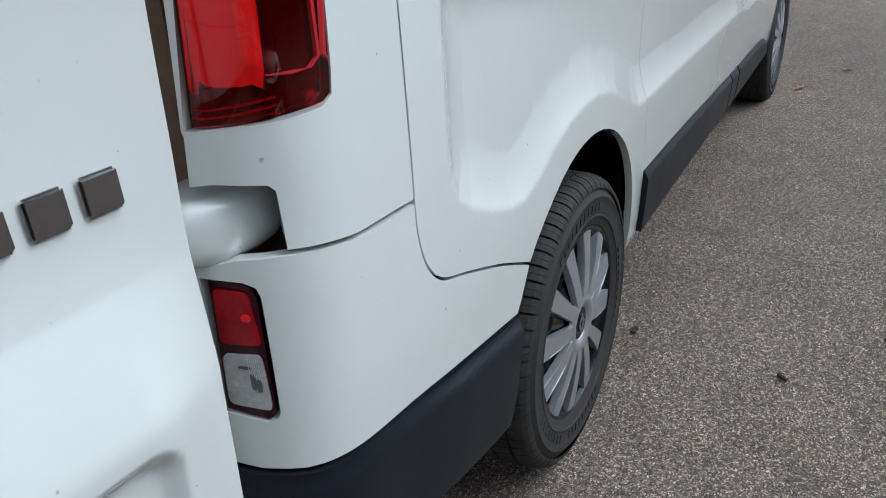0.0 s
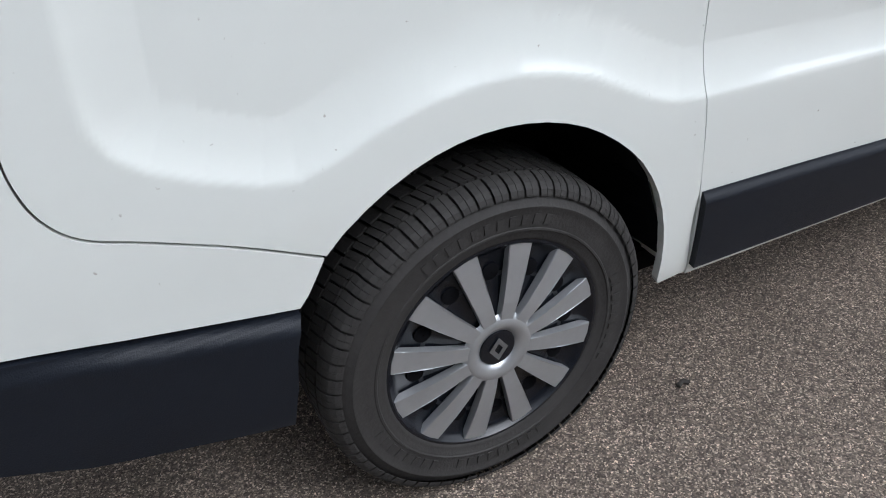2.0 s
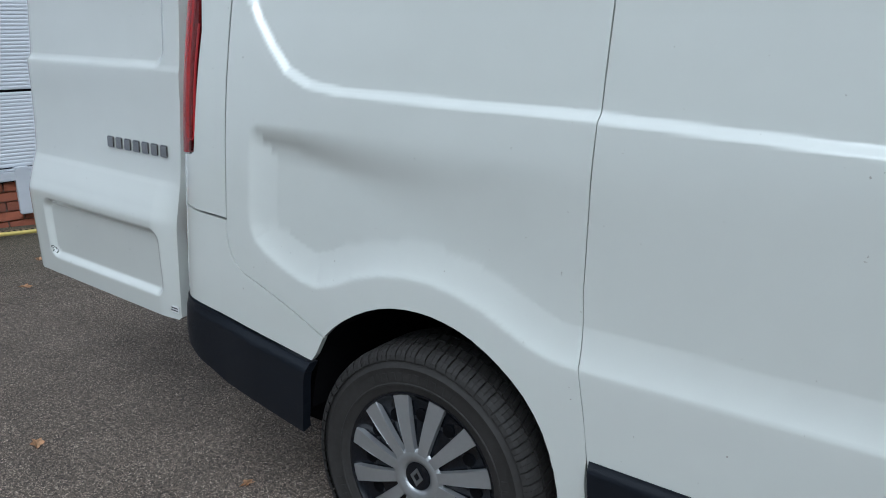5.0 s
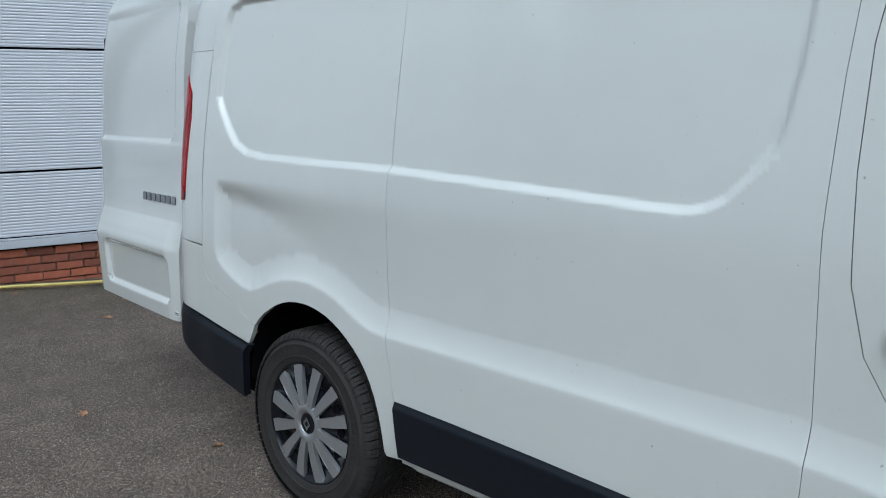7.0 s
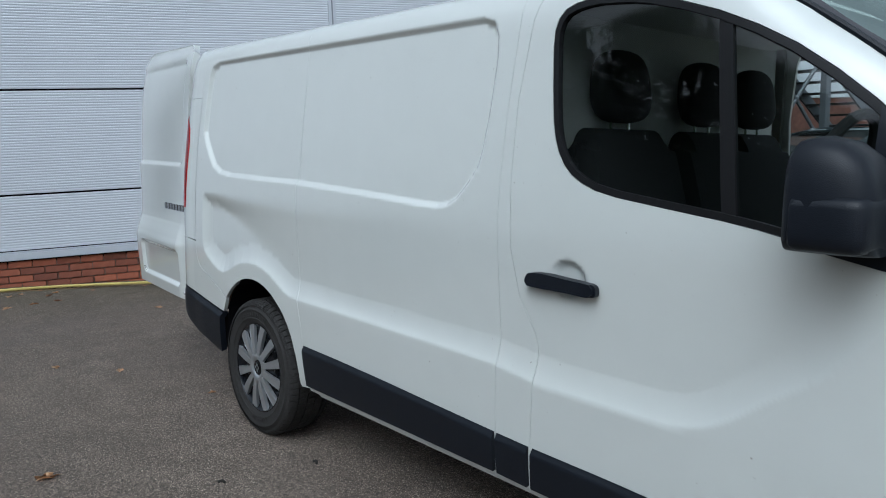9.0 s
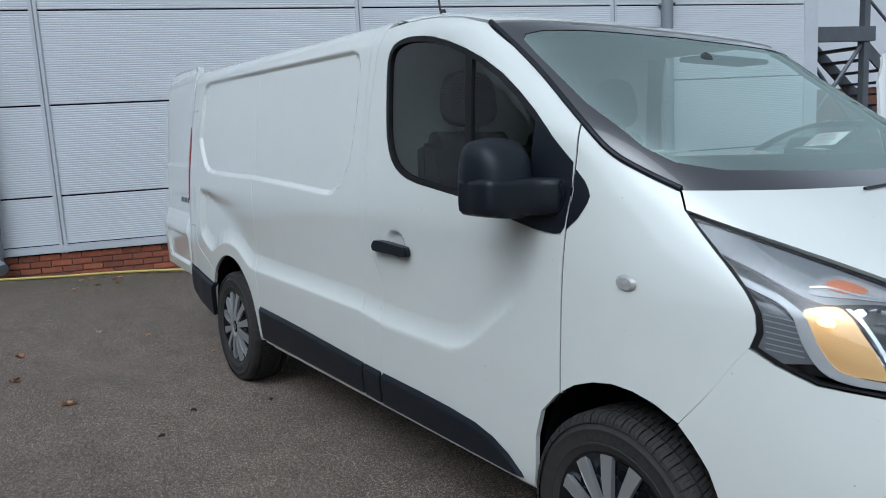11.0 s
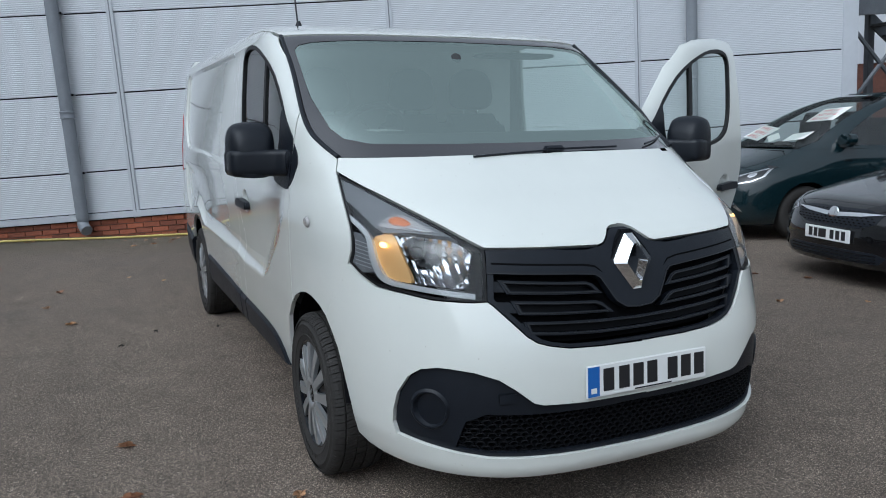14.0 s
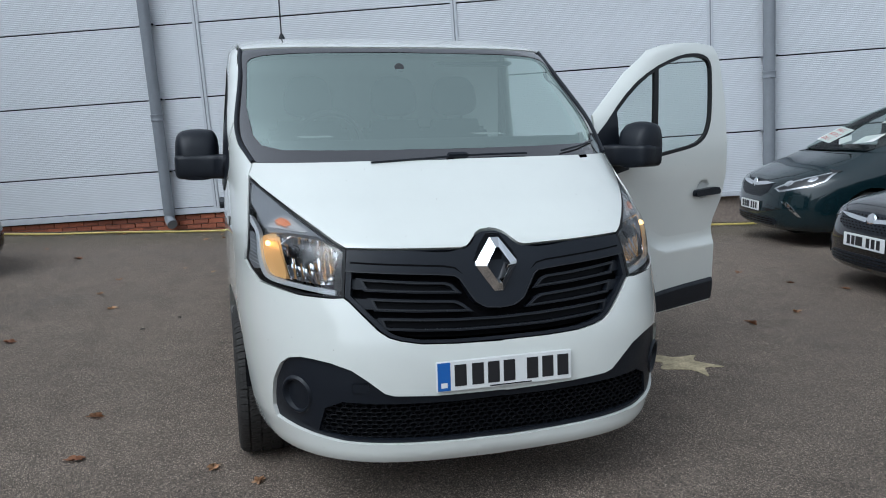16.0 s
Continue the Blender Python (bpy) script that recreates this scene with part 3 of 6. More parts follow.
BUMP_W = [(s, z - .002) for s, z in CORNER[::-1]] + [ws(-.335, .572), ws(-.350, .553), ws(-.6, .590), ws(-.64, .597), wq(-0.9351, 0.6245), wq(-0.9064, 0.6303), wq(-0.8612, 0.6374),
          wq(-0.8277, 0.6456), wq(-0.4410, .616), wq(-0.4439, .70), wq(-0.8167, .70), wq(-0.8229, .905), wq(-0.8727, 0.9149), wq(-0.9154, 0.9146), wq(-0.9464, 0.9007)]
LOW_LAMP = [wq(-0.8350, 0.8913), wq(-0.8739, 0.8863), wq(-0.8851, 0.8796), wq(-0.8885, 0.8682), wq(-0.8890, 0.7174), wq(-0.8858, 0.7098), wq(-0.8773, 0.7070), wq(-0.8295, 0.7220)]
bump_w = skin("rear_bumper", wrap, BUMP_W, WHITE, van, holes=[LOW_LAMP], du=.012, dv=.03)
BUMP_B = [ws(-.350, .549), ws(-.6, .586), ws(-.64, .593), wq(-0.9349, 0.6206), wq(-0.9062, 0.6265), wq(-0.8610, 0.6336), wq(-0.8275, 0.6417), wq(-0.4409, .612), wq(0.001, .612), wq(0.001, .40), wq(-0.4872, .40), wq(-0.8637, 0.4617), wq(-0.9189, 0.4652), wq(-0.9265, 0.4325), ws(-.69, .39), ws(-.56, .368), ws(-.385, .33), ws(-.372, .42)]


def valance(s, z):
    """The lower bumper stands proud of the paint below a sloped ledge."""
    x, y, z = wrap(s, z)
    top = .549 + .152 * max(0.0, -.35 - x) if s >= 0 else .597 + .11 * min(.4, -s)
    d = Vector((min(0.0, x + .62), y + .45, 0)).normalized() * (.016 * step(-.80, -.55, x) + .005 * step(-.55, -.80, x)) * step(.0, .030, top - z)
    return (x + d.x, y + d.y, z)


bump_b = skin("bumper_valance", valance, BUMP_B, BLACK, van, "black textured lower bumper", du=.02, dv=.009, lift=.004, rim=.03)
# black mouldings along the sill, each with a sloped upper edge
SILL_TOP = curve((.44, .534), (1.0, .517), (1.64, .487), (1.8, .481), (2.1, .476), (2.3, .469), (2.45, .457), (2.55, .434), (2.63, .398), (2.69, .352))


def sill_side(x, z):
    x, y, z = side(x, z)
    return (x, y - .013 * step(-.002, .026, SILL_TOP(x) - z), z)


mould = [skin("sill_moulding", sill_side, o, BLACK, van, "black plastic sill moulding", du=.05, dv=.007, lift=.002, rim=.022) for o in (
    [(.462, .350), (1.640, .345), (1.643, .487), (1.3, .503), (1.0, .517), (.7, .528), (.447, .534)], [(1.655, .345), (1.790, .341), (1.795, .481), (1.653, .486)])]
door_mould = skin("door_moulding", sill_side, [(1.805, .341), (2.70, .337), (2.69, .352), (2.63, .398), (2.55, .434), (2.45, .457), (2.3, .469), (2.1, .476), (1.81, .481)], BLACK, door, "black plastic door moulding", du=.04, dv=.007, lift=.002, rim=.022)
# rubber behind the gap between door and wing
EDGE = [(2.889, .69), (2.891, .8), (2.892, .92), (2.893, 1.04), (2.895, 1.16), (2.906, 1.29), (2.904, 1.40), (2.89, 1.478)]
gap_seal = skin("door_gap_seal", side, [(x - .02, z) for x, z in EDGE] + [(x + .022, z - .004) for x, z in EDGE[::-1]], SEAL, van, du=.03, dv=.04, lift=-.0035, rim=0, gap=0)
# side window
seal = skin("window_seal", side, WINDOW, SEAL, door, holes=[inset(WINDOW, .019)], du=.05, dv=.05, lift=-.001, rim=.02, gap=.0005)
pane = skin("window_pane", side, inset(WINDOW, .02), SIDE_GLASS, door, du=.08, dv=.08, lift=-.012, rim=0, gap=0)
pane.visible_shadow = False
bar = skin("window_bar", side, [(2.335, 1.775), (2.372, 1.763), (2.445, 1.235), (2.405, 1.24)], SEAL, door, du=.1, dv=.05, lift=-.004, gap=0)
sail = skin("mirror_sail", side, [(2.735, 1.512), (2.824, 1.437), (2.896, 1.374), (2.902, 1.29), (2.889, 1.185), (2.876, 1.166), (2.854, 1.162), (2.776, 1.168), (2.66, 1.19), (2.70, 1.25), (2.735, 1.38)], BLACK, door, du=.05, dv=.05, lift=.004, gap=0)
# door handle: a dished cup and a bar
grip = [(1.785, 1.008), (1.79, 1.032), (1.81, 1.042), (1.86, 1.045), (1.95, 1.040), (2.02, 1.037), (2.048, 1.032), (2.052, 1.006), (2.03, .998), (1.95, 1.000), (1.82, 1.000)]
hy = half(1.9, 1.02)
part("handle", prism(rounded(grip, 3), (-(hy + .022), -(hy - .012)), bevel=.008), BLACK, door, "black plastic pull handle", smooth=True)
# mirror
def mirror():
    head = rounded([(-.25, 0), (-.245, .13), (-.20, .185), (-.06, .19), (-.012, .16), (0, .08), (-.01, -.02), (-.05, -.06), (-.2, -.06), (-.24, -.04)], 3)
    bm = bmesh.new()
    rings = []
    for k, (d, s) in enumerate(((0.0, .90), (.012, .97), (.05, 1.0), (.095, .96), (.135, .84), (.158, .62), (.165, .3))):
        rings.append([bm.verts.new((d, (a + .125) * s - .125, (b + .06) * s - .06)) for a, b in head])
    for r, q in zip(rings, rings[1:]):
        for i in range(len(head)):
            bm.faces.new((r[i], r[(i + 1) % len(head)], q[(i + 1) % len(head)], q[i]))
    bm.faces.new(rings[0][::-1]), bm.faces.new(rings[-1])
    return bm
MIRROR_AT = pose(2.643, -.962, 1.268, 0, 0, 2) @ Matrix.Diagonal((1.0, .81, .93, 1))
shell = part("mirror_shell", mirror(), BLACK, door, "black textured mirror shell", smooth=60, m=MIRROR_AT)
# the lower casing runs on into the arm
casing = rounded([(2.658, -1.150), (2.70, -1.163), (2.77, -1.163), (2.808, -1.140), (2.818, -1.05), (2.835, -.99), (2.868, -.955), (2.875, -.90), (2.80, -.90), (2.70, -.955), (2.652, -.972)], 3)
bm, rings = bmesh.new(), []
for z, g in ((1.216, .024), (1.221, .010), (1.232, .002), (1.25, 0), (1.305, 0), (1.318, .002), (1.326, .010), (1.328, .022)):
    rings.append([bm.verts.new((x, y, z)) for x, y in inset(casing, g)])
for a, b in zip(rings, rings[1:]):
    for i in range(len(casing)):
        bm.faces.new((a[i], a[(i + 1) % len(casing)], b[(i + 1) % len(casing)], b[i]))
bm.faces.new(rings[0]), bm.faces.new(rings[-1])
part("mirror_casing", bm, BLACK, door, "black lower mirror casing and arm", smooth=50)
arm = prism(rounded([(2.79, 1.226), (2.87, 1.236), (2.888, 1.285), (2.872, 1.322), (2.80, 1.322), (2.78, 1.27)], 3), (-.95, -.885), bevel=.006)
part("mirror_bracket", arm, BLACK, door, smooth=60)
part("mirror_glass", boxed(-.002, .004, -.215, -.03, -.03, .155, .006), CHROME, door, m=MIRROR_AT)
# indicator repeater
rep = lathe([(.001, .008), (.014, .007), (.02, .0)], 24)
part("side_repeater", rep, CLEAR_LENS, van, "small clear side indicator", smooth=True, m=pose(3.125, -half(3.125, 1.05) - .001, 1.05) @ Matrix.Diagonal((1.9, -1.2, 1.15, 1)))
# the other side: the same panels turned over; its front door stands open
for ob in (quarter, mid, pillar, fender, wing_trim, gap_seal, cap, post, bump_w, bump_b, *mould):
    share(ob, van, FLIP)
HINGE = Vector((2.86, .90, 0))
open_door = share(door, van, Matrix.Translation(HINGE + Vector((.0, .07, 0))) @ pose(0, 0, 0, 0, 0, -67) @ Matrix.Translation(-HINGE) @ FLIP)
for ob in door.children:
    share(ob, open_door, ob.matrix_basis).visible_shadow = ob.visible_shadow
tagged(open_door, "front door standing wide open")


# ---- the van's front: grille, badge, lamps, plate ----
def flat(c, d):
    """A chart c moved d inwards from the nose."""
    def f(q, z):
        x, y, z = c(q, z)
        return (x - d, y, z)
    return f


# darker copy of the black plastic, with the shade of recesses in its colour
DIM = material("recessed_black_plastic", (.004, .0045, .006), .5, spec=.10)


def mirrored(o):
    return [(2 - q, z) for q, z in o[::-1]]


# near-black sheet as painted shade, with framed slats standing in front of it
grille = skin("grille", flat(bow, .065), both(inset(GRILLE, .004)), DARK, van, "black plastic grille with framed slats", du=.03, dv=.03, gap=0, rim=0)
SLATS = [fr((-.499, .905), (-.30, .887), (-.200, .880), (-.178, .872), (-.155, .849), (-.30, .858), (-.481, .872)),
         fr((-.467, .837), (-.30, .824), (-.170, .815), (-.148, .806), (-.118, .783), (-.30, .793), (-.452, .804))]
LONG = fr((-.436, .769), (-.30, .760), (-.161, .752), (0, .748))
LOW = fr((0, .717), (-.167, .719), (-.30, .727), (-.427, .737))
SLATS += [mirrored(o) for o in SLATS]
SLATS.append(LONG + mirrored(LONG)[1:] + mirrored(LOW)[:-1] + LOW)
for o in SLATS:
    slat = skin("slat", flat(bow, .020), inset(o, -.006), BLACK, grille, holes=[inset(o, .004)], du=.03, dv=.03, rim=.030, gap=0)
    # lighter ring paints the highlight along the slat's bevelled edge
    skin("slat_lip", flat(bow, .017), inset(o, -.0008), LIP, slat, holes=[inset(o, .0016)], du=.04, dv=.03, rim=.004, gap=0)
    # near-black fill painted as the shade within the slat
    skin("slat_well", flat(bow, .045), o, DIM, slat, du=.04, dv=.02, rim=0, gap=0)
for o in (fr((-.549, .908), (-.505, .906), (-.487, .871), (-.547, .874)), fr((-.545, .842), (-.473, .838), (-.458, .803), (-.512, .806)), fr((-.478, .772), (-.442, .770), (-.433, .736), (-.452, .742))):
    for k in (o, mirrored(o)):
        skin("slat_end", flat(bow, .026), k, BLACK, grille, du=.03, dv=.03, rim=.03, gap=0)
skin("grille_border", bow, both(GRILLE), BLACK, grille, holes=[both(inset(GRILLE, .001)[:7] + inset(GRILLE, .011)[7:])], du=.03, dv=.03, lift=-.006, rim=.04, gap=0)
# the upper band dips to a V under the badge
V_FOOT = fr((-.552, .938), (-.25, .917), (-.165, .909), (-.146, .896), (-.125, .862), (-.094, .815), (-.055, .792), (0, .787))
skin("grille_top", bow, both(GRILLE[:8] + V_FOOT), BLACK, grille, du=.02, dv=.015, lift=-.004, rim=.03, gap=.0005, soft=True)
# dark strips paint the shade along the band's crease
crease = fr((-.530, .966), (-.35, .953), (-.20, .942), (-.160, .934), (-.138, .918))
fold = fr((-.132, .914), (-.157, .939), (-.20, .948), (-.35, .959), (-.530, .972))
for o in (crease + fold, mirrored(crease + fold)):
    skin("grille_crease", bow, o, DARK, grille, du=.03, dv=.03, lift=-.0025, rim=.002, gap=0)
edge_in = fr((-.548, .941), (-.25, .920), (-.163, .912), (-.143, .898), (-.122, .864), (-.091, .8175), (-.053, .795), (0, .790))
skin("grille_edge", bow, V_FOOT + mirrored(V_FOOT)[1:] + [(2 - q, z) for q, z in edge_in[:-1]] + edge_in[::-1], LIP, grille, du=.03, dv=.03, lift=-.0015, rim=.006, gap=0)
# diamond badge: folded chrome bars round an open middle, tips cut flat
bm = bmesh.new()
RIM = [(.017, 1.036), (.080, .950), (.080, .938), (.017, .846), (-.017, .846), (-.080, .938), (-.080, .950), (-.017, 1.036)]
CORE = [(.002, .990), (.0285, .945), (.0285, .940), (.002, .893), (-.002, .893), (-.0285, .940), (-.0285, .945), (-.002, .990)]
tilt = lambda z: 3.945 + (1.04 - z) * .30
O = [bm.verts.new((tilt(z) - .004, y, z)) for y, z in RIM]
I = [bm.verts.new((tilt(z) - .014, y, z)) for y, z in CORE]
MID = [bm.verts.new((tilt(.3 * a[1] + .7 * b[1]) + .024, .3 * a[0] + .7 * b[0], .3 * a[1] + .7 * b[1])) for a, b in zip(RIM, CORE)]
BACK = [bm.verts.new((v.co.x - .03, v.co.y, v.co.z)) for v in O]
for i in range(8):
    j = (i + 1) % 8
    bm.faces.new((O[i], O[j], MID[j], MID[i])), bm.faces.new((MID[i], MID[j], I[j], I[i])), bm.faces.new((O[i], BACK[i], BACK[j], O[j]))
part("badge", bm, CHROME, van, "chrome diamond badge")
bay = inset(RIM, -.013)
bm = prism(bay, (0, .020), at=lambda a, b, d: (tilt(b) - .032 + d, a, b), bevel=.004)
part("badge_bay", bm, DIM, van)
# honeycomb in the lower opening, in the plastic darkened for shade
bm = bmesh.new()
step_y, step_z = .034, .0155
def hexcell(bm, y, z):
    ring = [(y + .0165 * cy, z + .0095 * cz) for cy, cz in ((-1, 0), (-.55, 1), (.55, 1), (1, 0), (.55, -1), (-.55, -1))]
    inner = [(y + .0125 * cy, z + .0065 * cz) for cy, cz in ((-1, 0), (-.55, 1), (.55, 1), (1, 0), (.55, -1), (-.55, -1))]
    A = [bm.verts.new((front_x(p, q) - .028, p, q)) for p, q in ring]
    Bv = [bm.verts.new((front_x(p, q) - .026, p, q)) for p, q in inner]
    Cv = [bm.verts.new((front_x(p, q) - .05, p, q)) for p, q in inner]
    for i in range(6):
        j = (i + 1) % 6
        bm.faces.new((A[i], A[j], Bv[j], Bv[i])), bm.faces.new((Bv[i], Bv[j], Cv[j], Cv[i]))
mesh_edge = [(.68, .34), (.655, .45), (.595, .48), (.44, .475), (0, .467), (-.44, .475), (-.595, .48), (-.655, .45), (-.68, .34), (-.44, .325), (0, .316), (.44, .325)]
for row in range(12):
    for col in range(-22, 23):
        y, z = (col + (row % 2) * .5) * step_y, .320 + row * step_z
        if inside(y, z, mesh_edge) > -.004:
            hexcell(bm, y, z)
tagged(part("honeycomb_grille", bm, DIM, van, "black honeycomb mesh"), kind="stuff")
# near-black sheet stands in for the shade behind the honeycomb
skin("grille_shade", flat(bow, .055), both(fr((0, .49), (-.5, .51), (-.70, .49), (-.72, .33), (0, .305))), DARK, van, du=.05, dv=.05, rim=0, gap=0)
# blank fog lamp covers: a ring and a dish
for s in (-1, 1):
    at = pose(front_x(.735, .478) - .012, .735 * s, .478, 0, 0, 48 * s) @ pose(0, 0, 0, 0, 5, 0)
    part("fog_lamp_blank", lathe([(.001, -.016), (.045, -.02), (.056, -.004), (.060, .004), (.066, .005), (.074, -.004)], 40, "x"), BLACK, van, smooth=True, m=at)
part("tow_cover", boxed(-.004, .004, -.032, .032, -.020, .020, .004), BLACK, van, m=pose(front_x(-.522, .53) - .012, -.522, .53, 0, 0, -17))
# number plate: blank white plate with a blue band and plain bars
plate = part("number_plate", boxed(-.004, .004, -.26, .26, -.0555, .0555, .003), PLATE, van, "white front number plate with plain dark bars", m=pose(4.075, -.006, .566, 0, -3, 0))
part("plate_band", boxed(.0042, .0052, -.255, -.208, -.051, .051), BLUE, plate)
for i, y in enumerate((-.17, -.105, -.045, .015, .105, .165, .225)):
    part("plate_bar", boxed(.0042, .0054, y - .022, y + .022, -.038, .040), INK, plate)
part("plate_bar", boxed(.0042, .0050, -.06, .10, -.051, -.0465), INK, plate)
part("plate_mark", boxed(.0053, .006, -.243, -.220, -.04, -.022), PLATE, plate)
# headlamps
def lamp():
    root = skin("headlamp", flat(bow, .135), inset(LAMP, .012), HOUSING, van, "clear headlamp with lit amber bulb", du=.03, dv=.03, rim=0, gap=0)
    out = [root]
    put = lambda name, o, mat, lift, rim=.02, label="": out.append(skin(name, flat(bow, lift), o, mat, root, label, du=.02, dv=.015, rim=rim, gap=0))
    upper = [(-.868, 1.128), (-.838, 1.078), (-.826, 1.043), (-.824, .968), (-.812, .915), (-.793, .899), (-.747, .890), (-.585, .869)]
    lower = [(-.874, 1.112), (-.850, 1.068), (-.838, 1.038), (-.838, .965), (-.826, .905), (-.803, .882), (-.749, .873), (-.587, .851)]
    put("light_strip", fr(*rounded(upper, 3, False)) + fr(*rounded(lower, 3, False))[::-1], STRIP, .022, label="pale light guide strip")
    put("indicator_reflector", rounded(fr((-.816, 1.027), (-.79, 1.045), (-.766, 1.048), (-.759, .995), (-.742, .901), (-.765, .894), (-.80, .908), (-.816, .967)), 3), AMBERGLASS, .050, label="amber reflector")
    put("bright_rib", fr((-.764, 1.045), (-.756, .995), (-.750, .96), (-.734, .898), (-.728, .898), (-.744, .96), (-.750, .995), (-.757, 1.046)), CHROME, .040)
    def dish(q, z):
        x, y, z = bow(q, z)
        r2 = ((abs(y) - .668) / .10) ** 2 + ((z - .962) / .088) ** 2
        return (x - .062 - .075 * max(0.0, 1 - r2) - .007 * abs(math.sin(y * 125)) - .003 * abs(math.sin(z * 90 + y * 30)), y, z)
    out.append(skin("bowl", dish, rounded(fr((-.748, 1.032), (-.683, 1.046), (-.565, 1.010), (-.582, .923), (-.595, .880), (-.709, .886), (-.735, .898), (-.749, .965)), 3), REFLECTOR, root, "faceted chrome reflector", du=.004, dv=.005, rim=.01, gap=0))
    lens_line = rounded(fr((-.796, 1.073), (-.769, 1.10), (-.74, 1.113), (-.713, 1.108), (-.678, 1.08), (-.659, 1.062), (-.702, 1.063), (-.749, 1.068)), 3)
    cowl = fr((-.545, 1.004), (-.577, 1.030), (-.625, 1.066), (-.671, 1.100), (-.716, 1.133), (-.761, 1.168), (-.806, 1.203), (-.845, 1.228), (-.856, 1.20), (-.852, 1.165), (-.827, 1.115), (-.806, 1.066), (-.79, 1.052), (-.723, 1.057), (-.623, 1.048))
    put("cowl", cowl, COWL, .030, label="grey lamp cowl lightened for sky sheen on the cover")
    put("upper_lens", lens_line, CLEAR_LENS, .024, .004)
    put("upper_bulb", rounded(fr((-.768, 1.092), (-.745, 1.106), (-.722, 1.100), (-.712, 1.085), (-.735, 1.078), (-.758, 1.080)), 3), DULL_AMBER, .021, .003, label="small orange bulb")
    put("lens_rib", fr(*rounded([(-.790, 1.089), (-.765, 1.092), (-.735, 1.078), (-.69, 1.067)], 3, False)) + fr(*rounded([(-.790, 1.086), (-.765, 1.088), (-.735, 1.074), (-.69, 1.064)], 3, False))[::-1], CHROME, .019, .003)
    put("louvre", fr((-.868, 1.048), (-.843, 1.044), (-.830, .988), (-.822, .918), (-.857, .907), (-.874, .932)), COWL, .032)
    for k in range(7):
        z = .935 + k * .0135
        put("louvre_bar", fr((-.866 + .001 * k, z + .005), (-.836, z - .004), (-.836, z - .007), (-.866 + .001 * k, z + .002)), RIM_GREY, .028, .006)
    bulb = part("bulb", lathe([(.001, .024), (.008, .02), (.010, .0), (.008, -.02)], 20, "x"), BULB, root, "lit amber bulb", smooth=True, m=pose(front_x(.80, 1.0) - .05, -.797, 1.012))
    hood = part("bulb_hood", lathe([(.001, .012), (.016, .008), (.024, .0), (.03, -.03), (.001, -.035)], 24, "x"), GLOSS_BLACK, root, smooth=True, m=pose(front_x(.70, .99) - .085, -.70, .985))
    out += [bulb, hood]
    return out


DULL_AMBER = material("unlit_orange_bulb", (.60, .22, .10), .25, coat=.6, vary=.3, scale=40)
# the bulb's light on this reflector is put in as emission
AMBERGLASS = material("amber_reflector", (.80, .52, .24), .22, metal=.5, bump=.12, bump_scale=260, emit=.34, emit_color=(1.0, .55, .2))
RIM_GREY = material("grey_louvre", (.38, .39, .40), .3)
RIM_DARK = material("dark_bulb_holder", (.09, .09, .09), .5)
STRIP = material("pale_light_guide", (.52, .53, .54), .2, coat=.5)
# housing grey, lightened to carry the sky's reflection on the lamp cover
COWL = material("smoky_lamp_cowl", (.19, .195, .205), .30, coat=.6, vary=.12, scale=6)
BULB = material("lit_amber_bulb", (1.0, .6, .2), .3, emit=9.0, emit_color=(1.0, .60, .20))
lamp_set = lamp()
lip = skin("lamp_lip", bow, LAMP, SEAL, lamp_set[0], holes=[inset(LAMP, .007)], du=.03, dv=.03, lift=-.006, rim=.03, gap=.0005)
cover = skin("lamp_cover", bow, inset(LAMP, .006), LAMP_GLASS, lamp_set[0], du=.02, dv=.02, lift=-.005, rim=0, gap=0)
cover.visible_shadow = False
other = share(lamp_set[0], van, FLIP)
tagged(other, "clear headlamp with lit amber bulb")
for ob in lamp_set[0].children:
    share(ob, other, ob.matrix_basis).visible_shadow = ob.visible_shadow
# wipers
for pts in ([(-.36, 1.300), (-.1, 1.311), (.06, 1.318), (.34, 1.320)], [(.52, 1.325), (.64, 1.342), (.76, 1.362)]):
    part("wiper", tube(rounded([(front_x(y, z) + .012, y, z) for y, z in pts], 6, False), .0045, 6), BLACK, van, smooth=True)
part("wiper_hub", boxed(-.014, .014, -.045, .045, -.01, .012, .006), BLACK, van, m=pose(front_x(.02, 1.318) + .012, .02, 1.318, 0, 35, 0))
part("aerial", tube([(1.72, -.56, 1.95), (1.70, -.56, 2.0), (1.62, -.56, 2.28)], .005, 6), BLACK, van, "thin black roof aerial")
part("aerial_foot", lathe([(.022, 0), (.018, .03), (.008, .05), (.001, .052)], 16, "z"), BLACK, van, smooth=True, m=pose(1.72, -.56, 1.955))
# ---- tail lamps, hinge ----
tail_lamp = skin("tail_lamp", wrap, LAMP_R, RED_DARK, van, "tall dark red tail lamp", du=.008, dv=.03, lift=-.012, rim=.03, gap=.002)
skin("red_reflector", wrap, rounded([wq(-.864, 1.125), wq(-.868, 1.104), wq(-0.8761, 1.097), wq(-0.8909, 1.0948), wq(-0.9106, 1.0953), wq(-0.9200, 1.1074), wq(-0.9156, 1.2989), wq(-0.9052, 1.4723), wq(-.885, 1.53), wq(-.864, 1.53)], 3), RED_BRIGHT, tail_lamp, "bright red lamp reflector", du=.008, dv=.03, lift=-.006, rim=.006, gap=0)
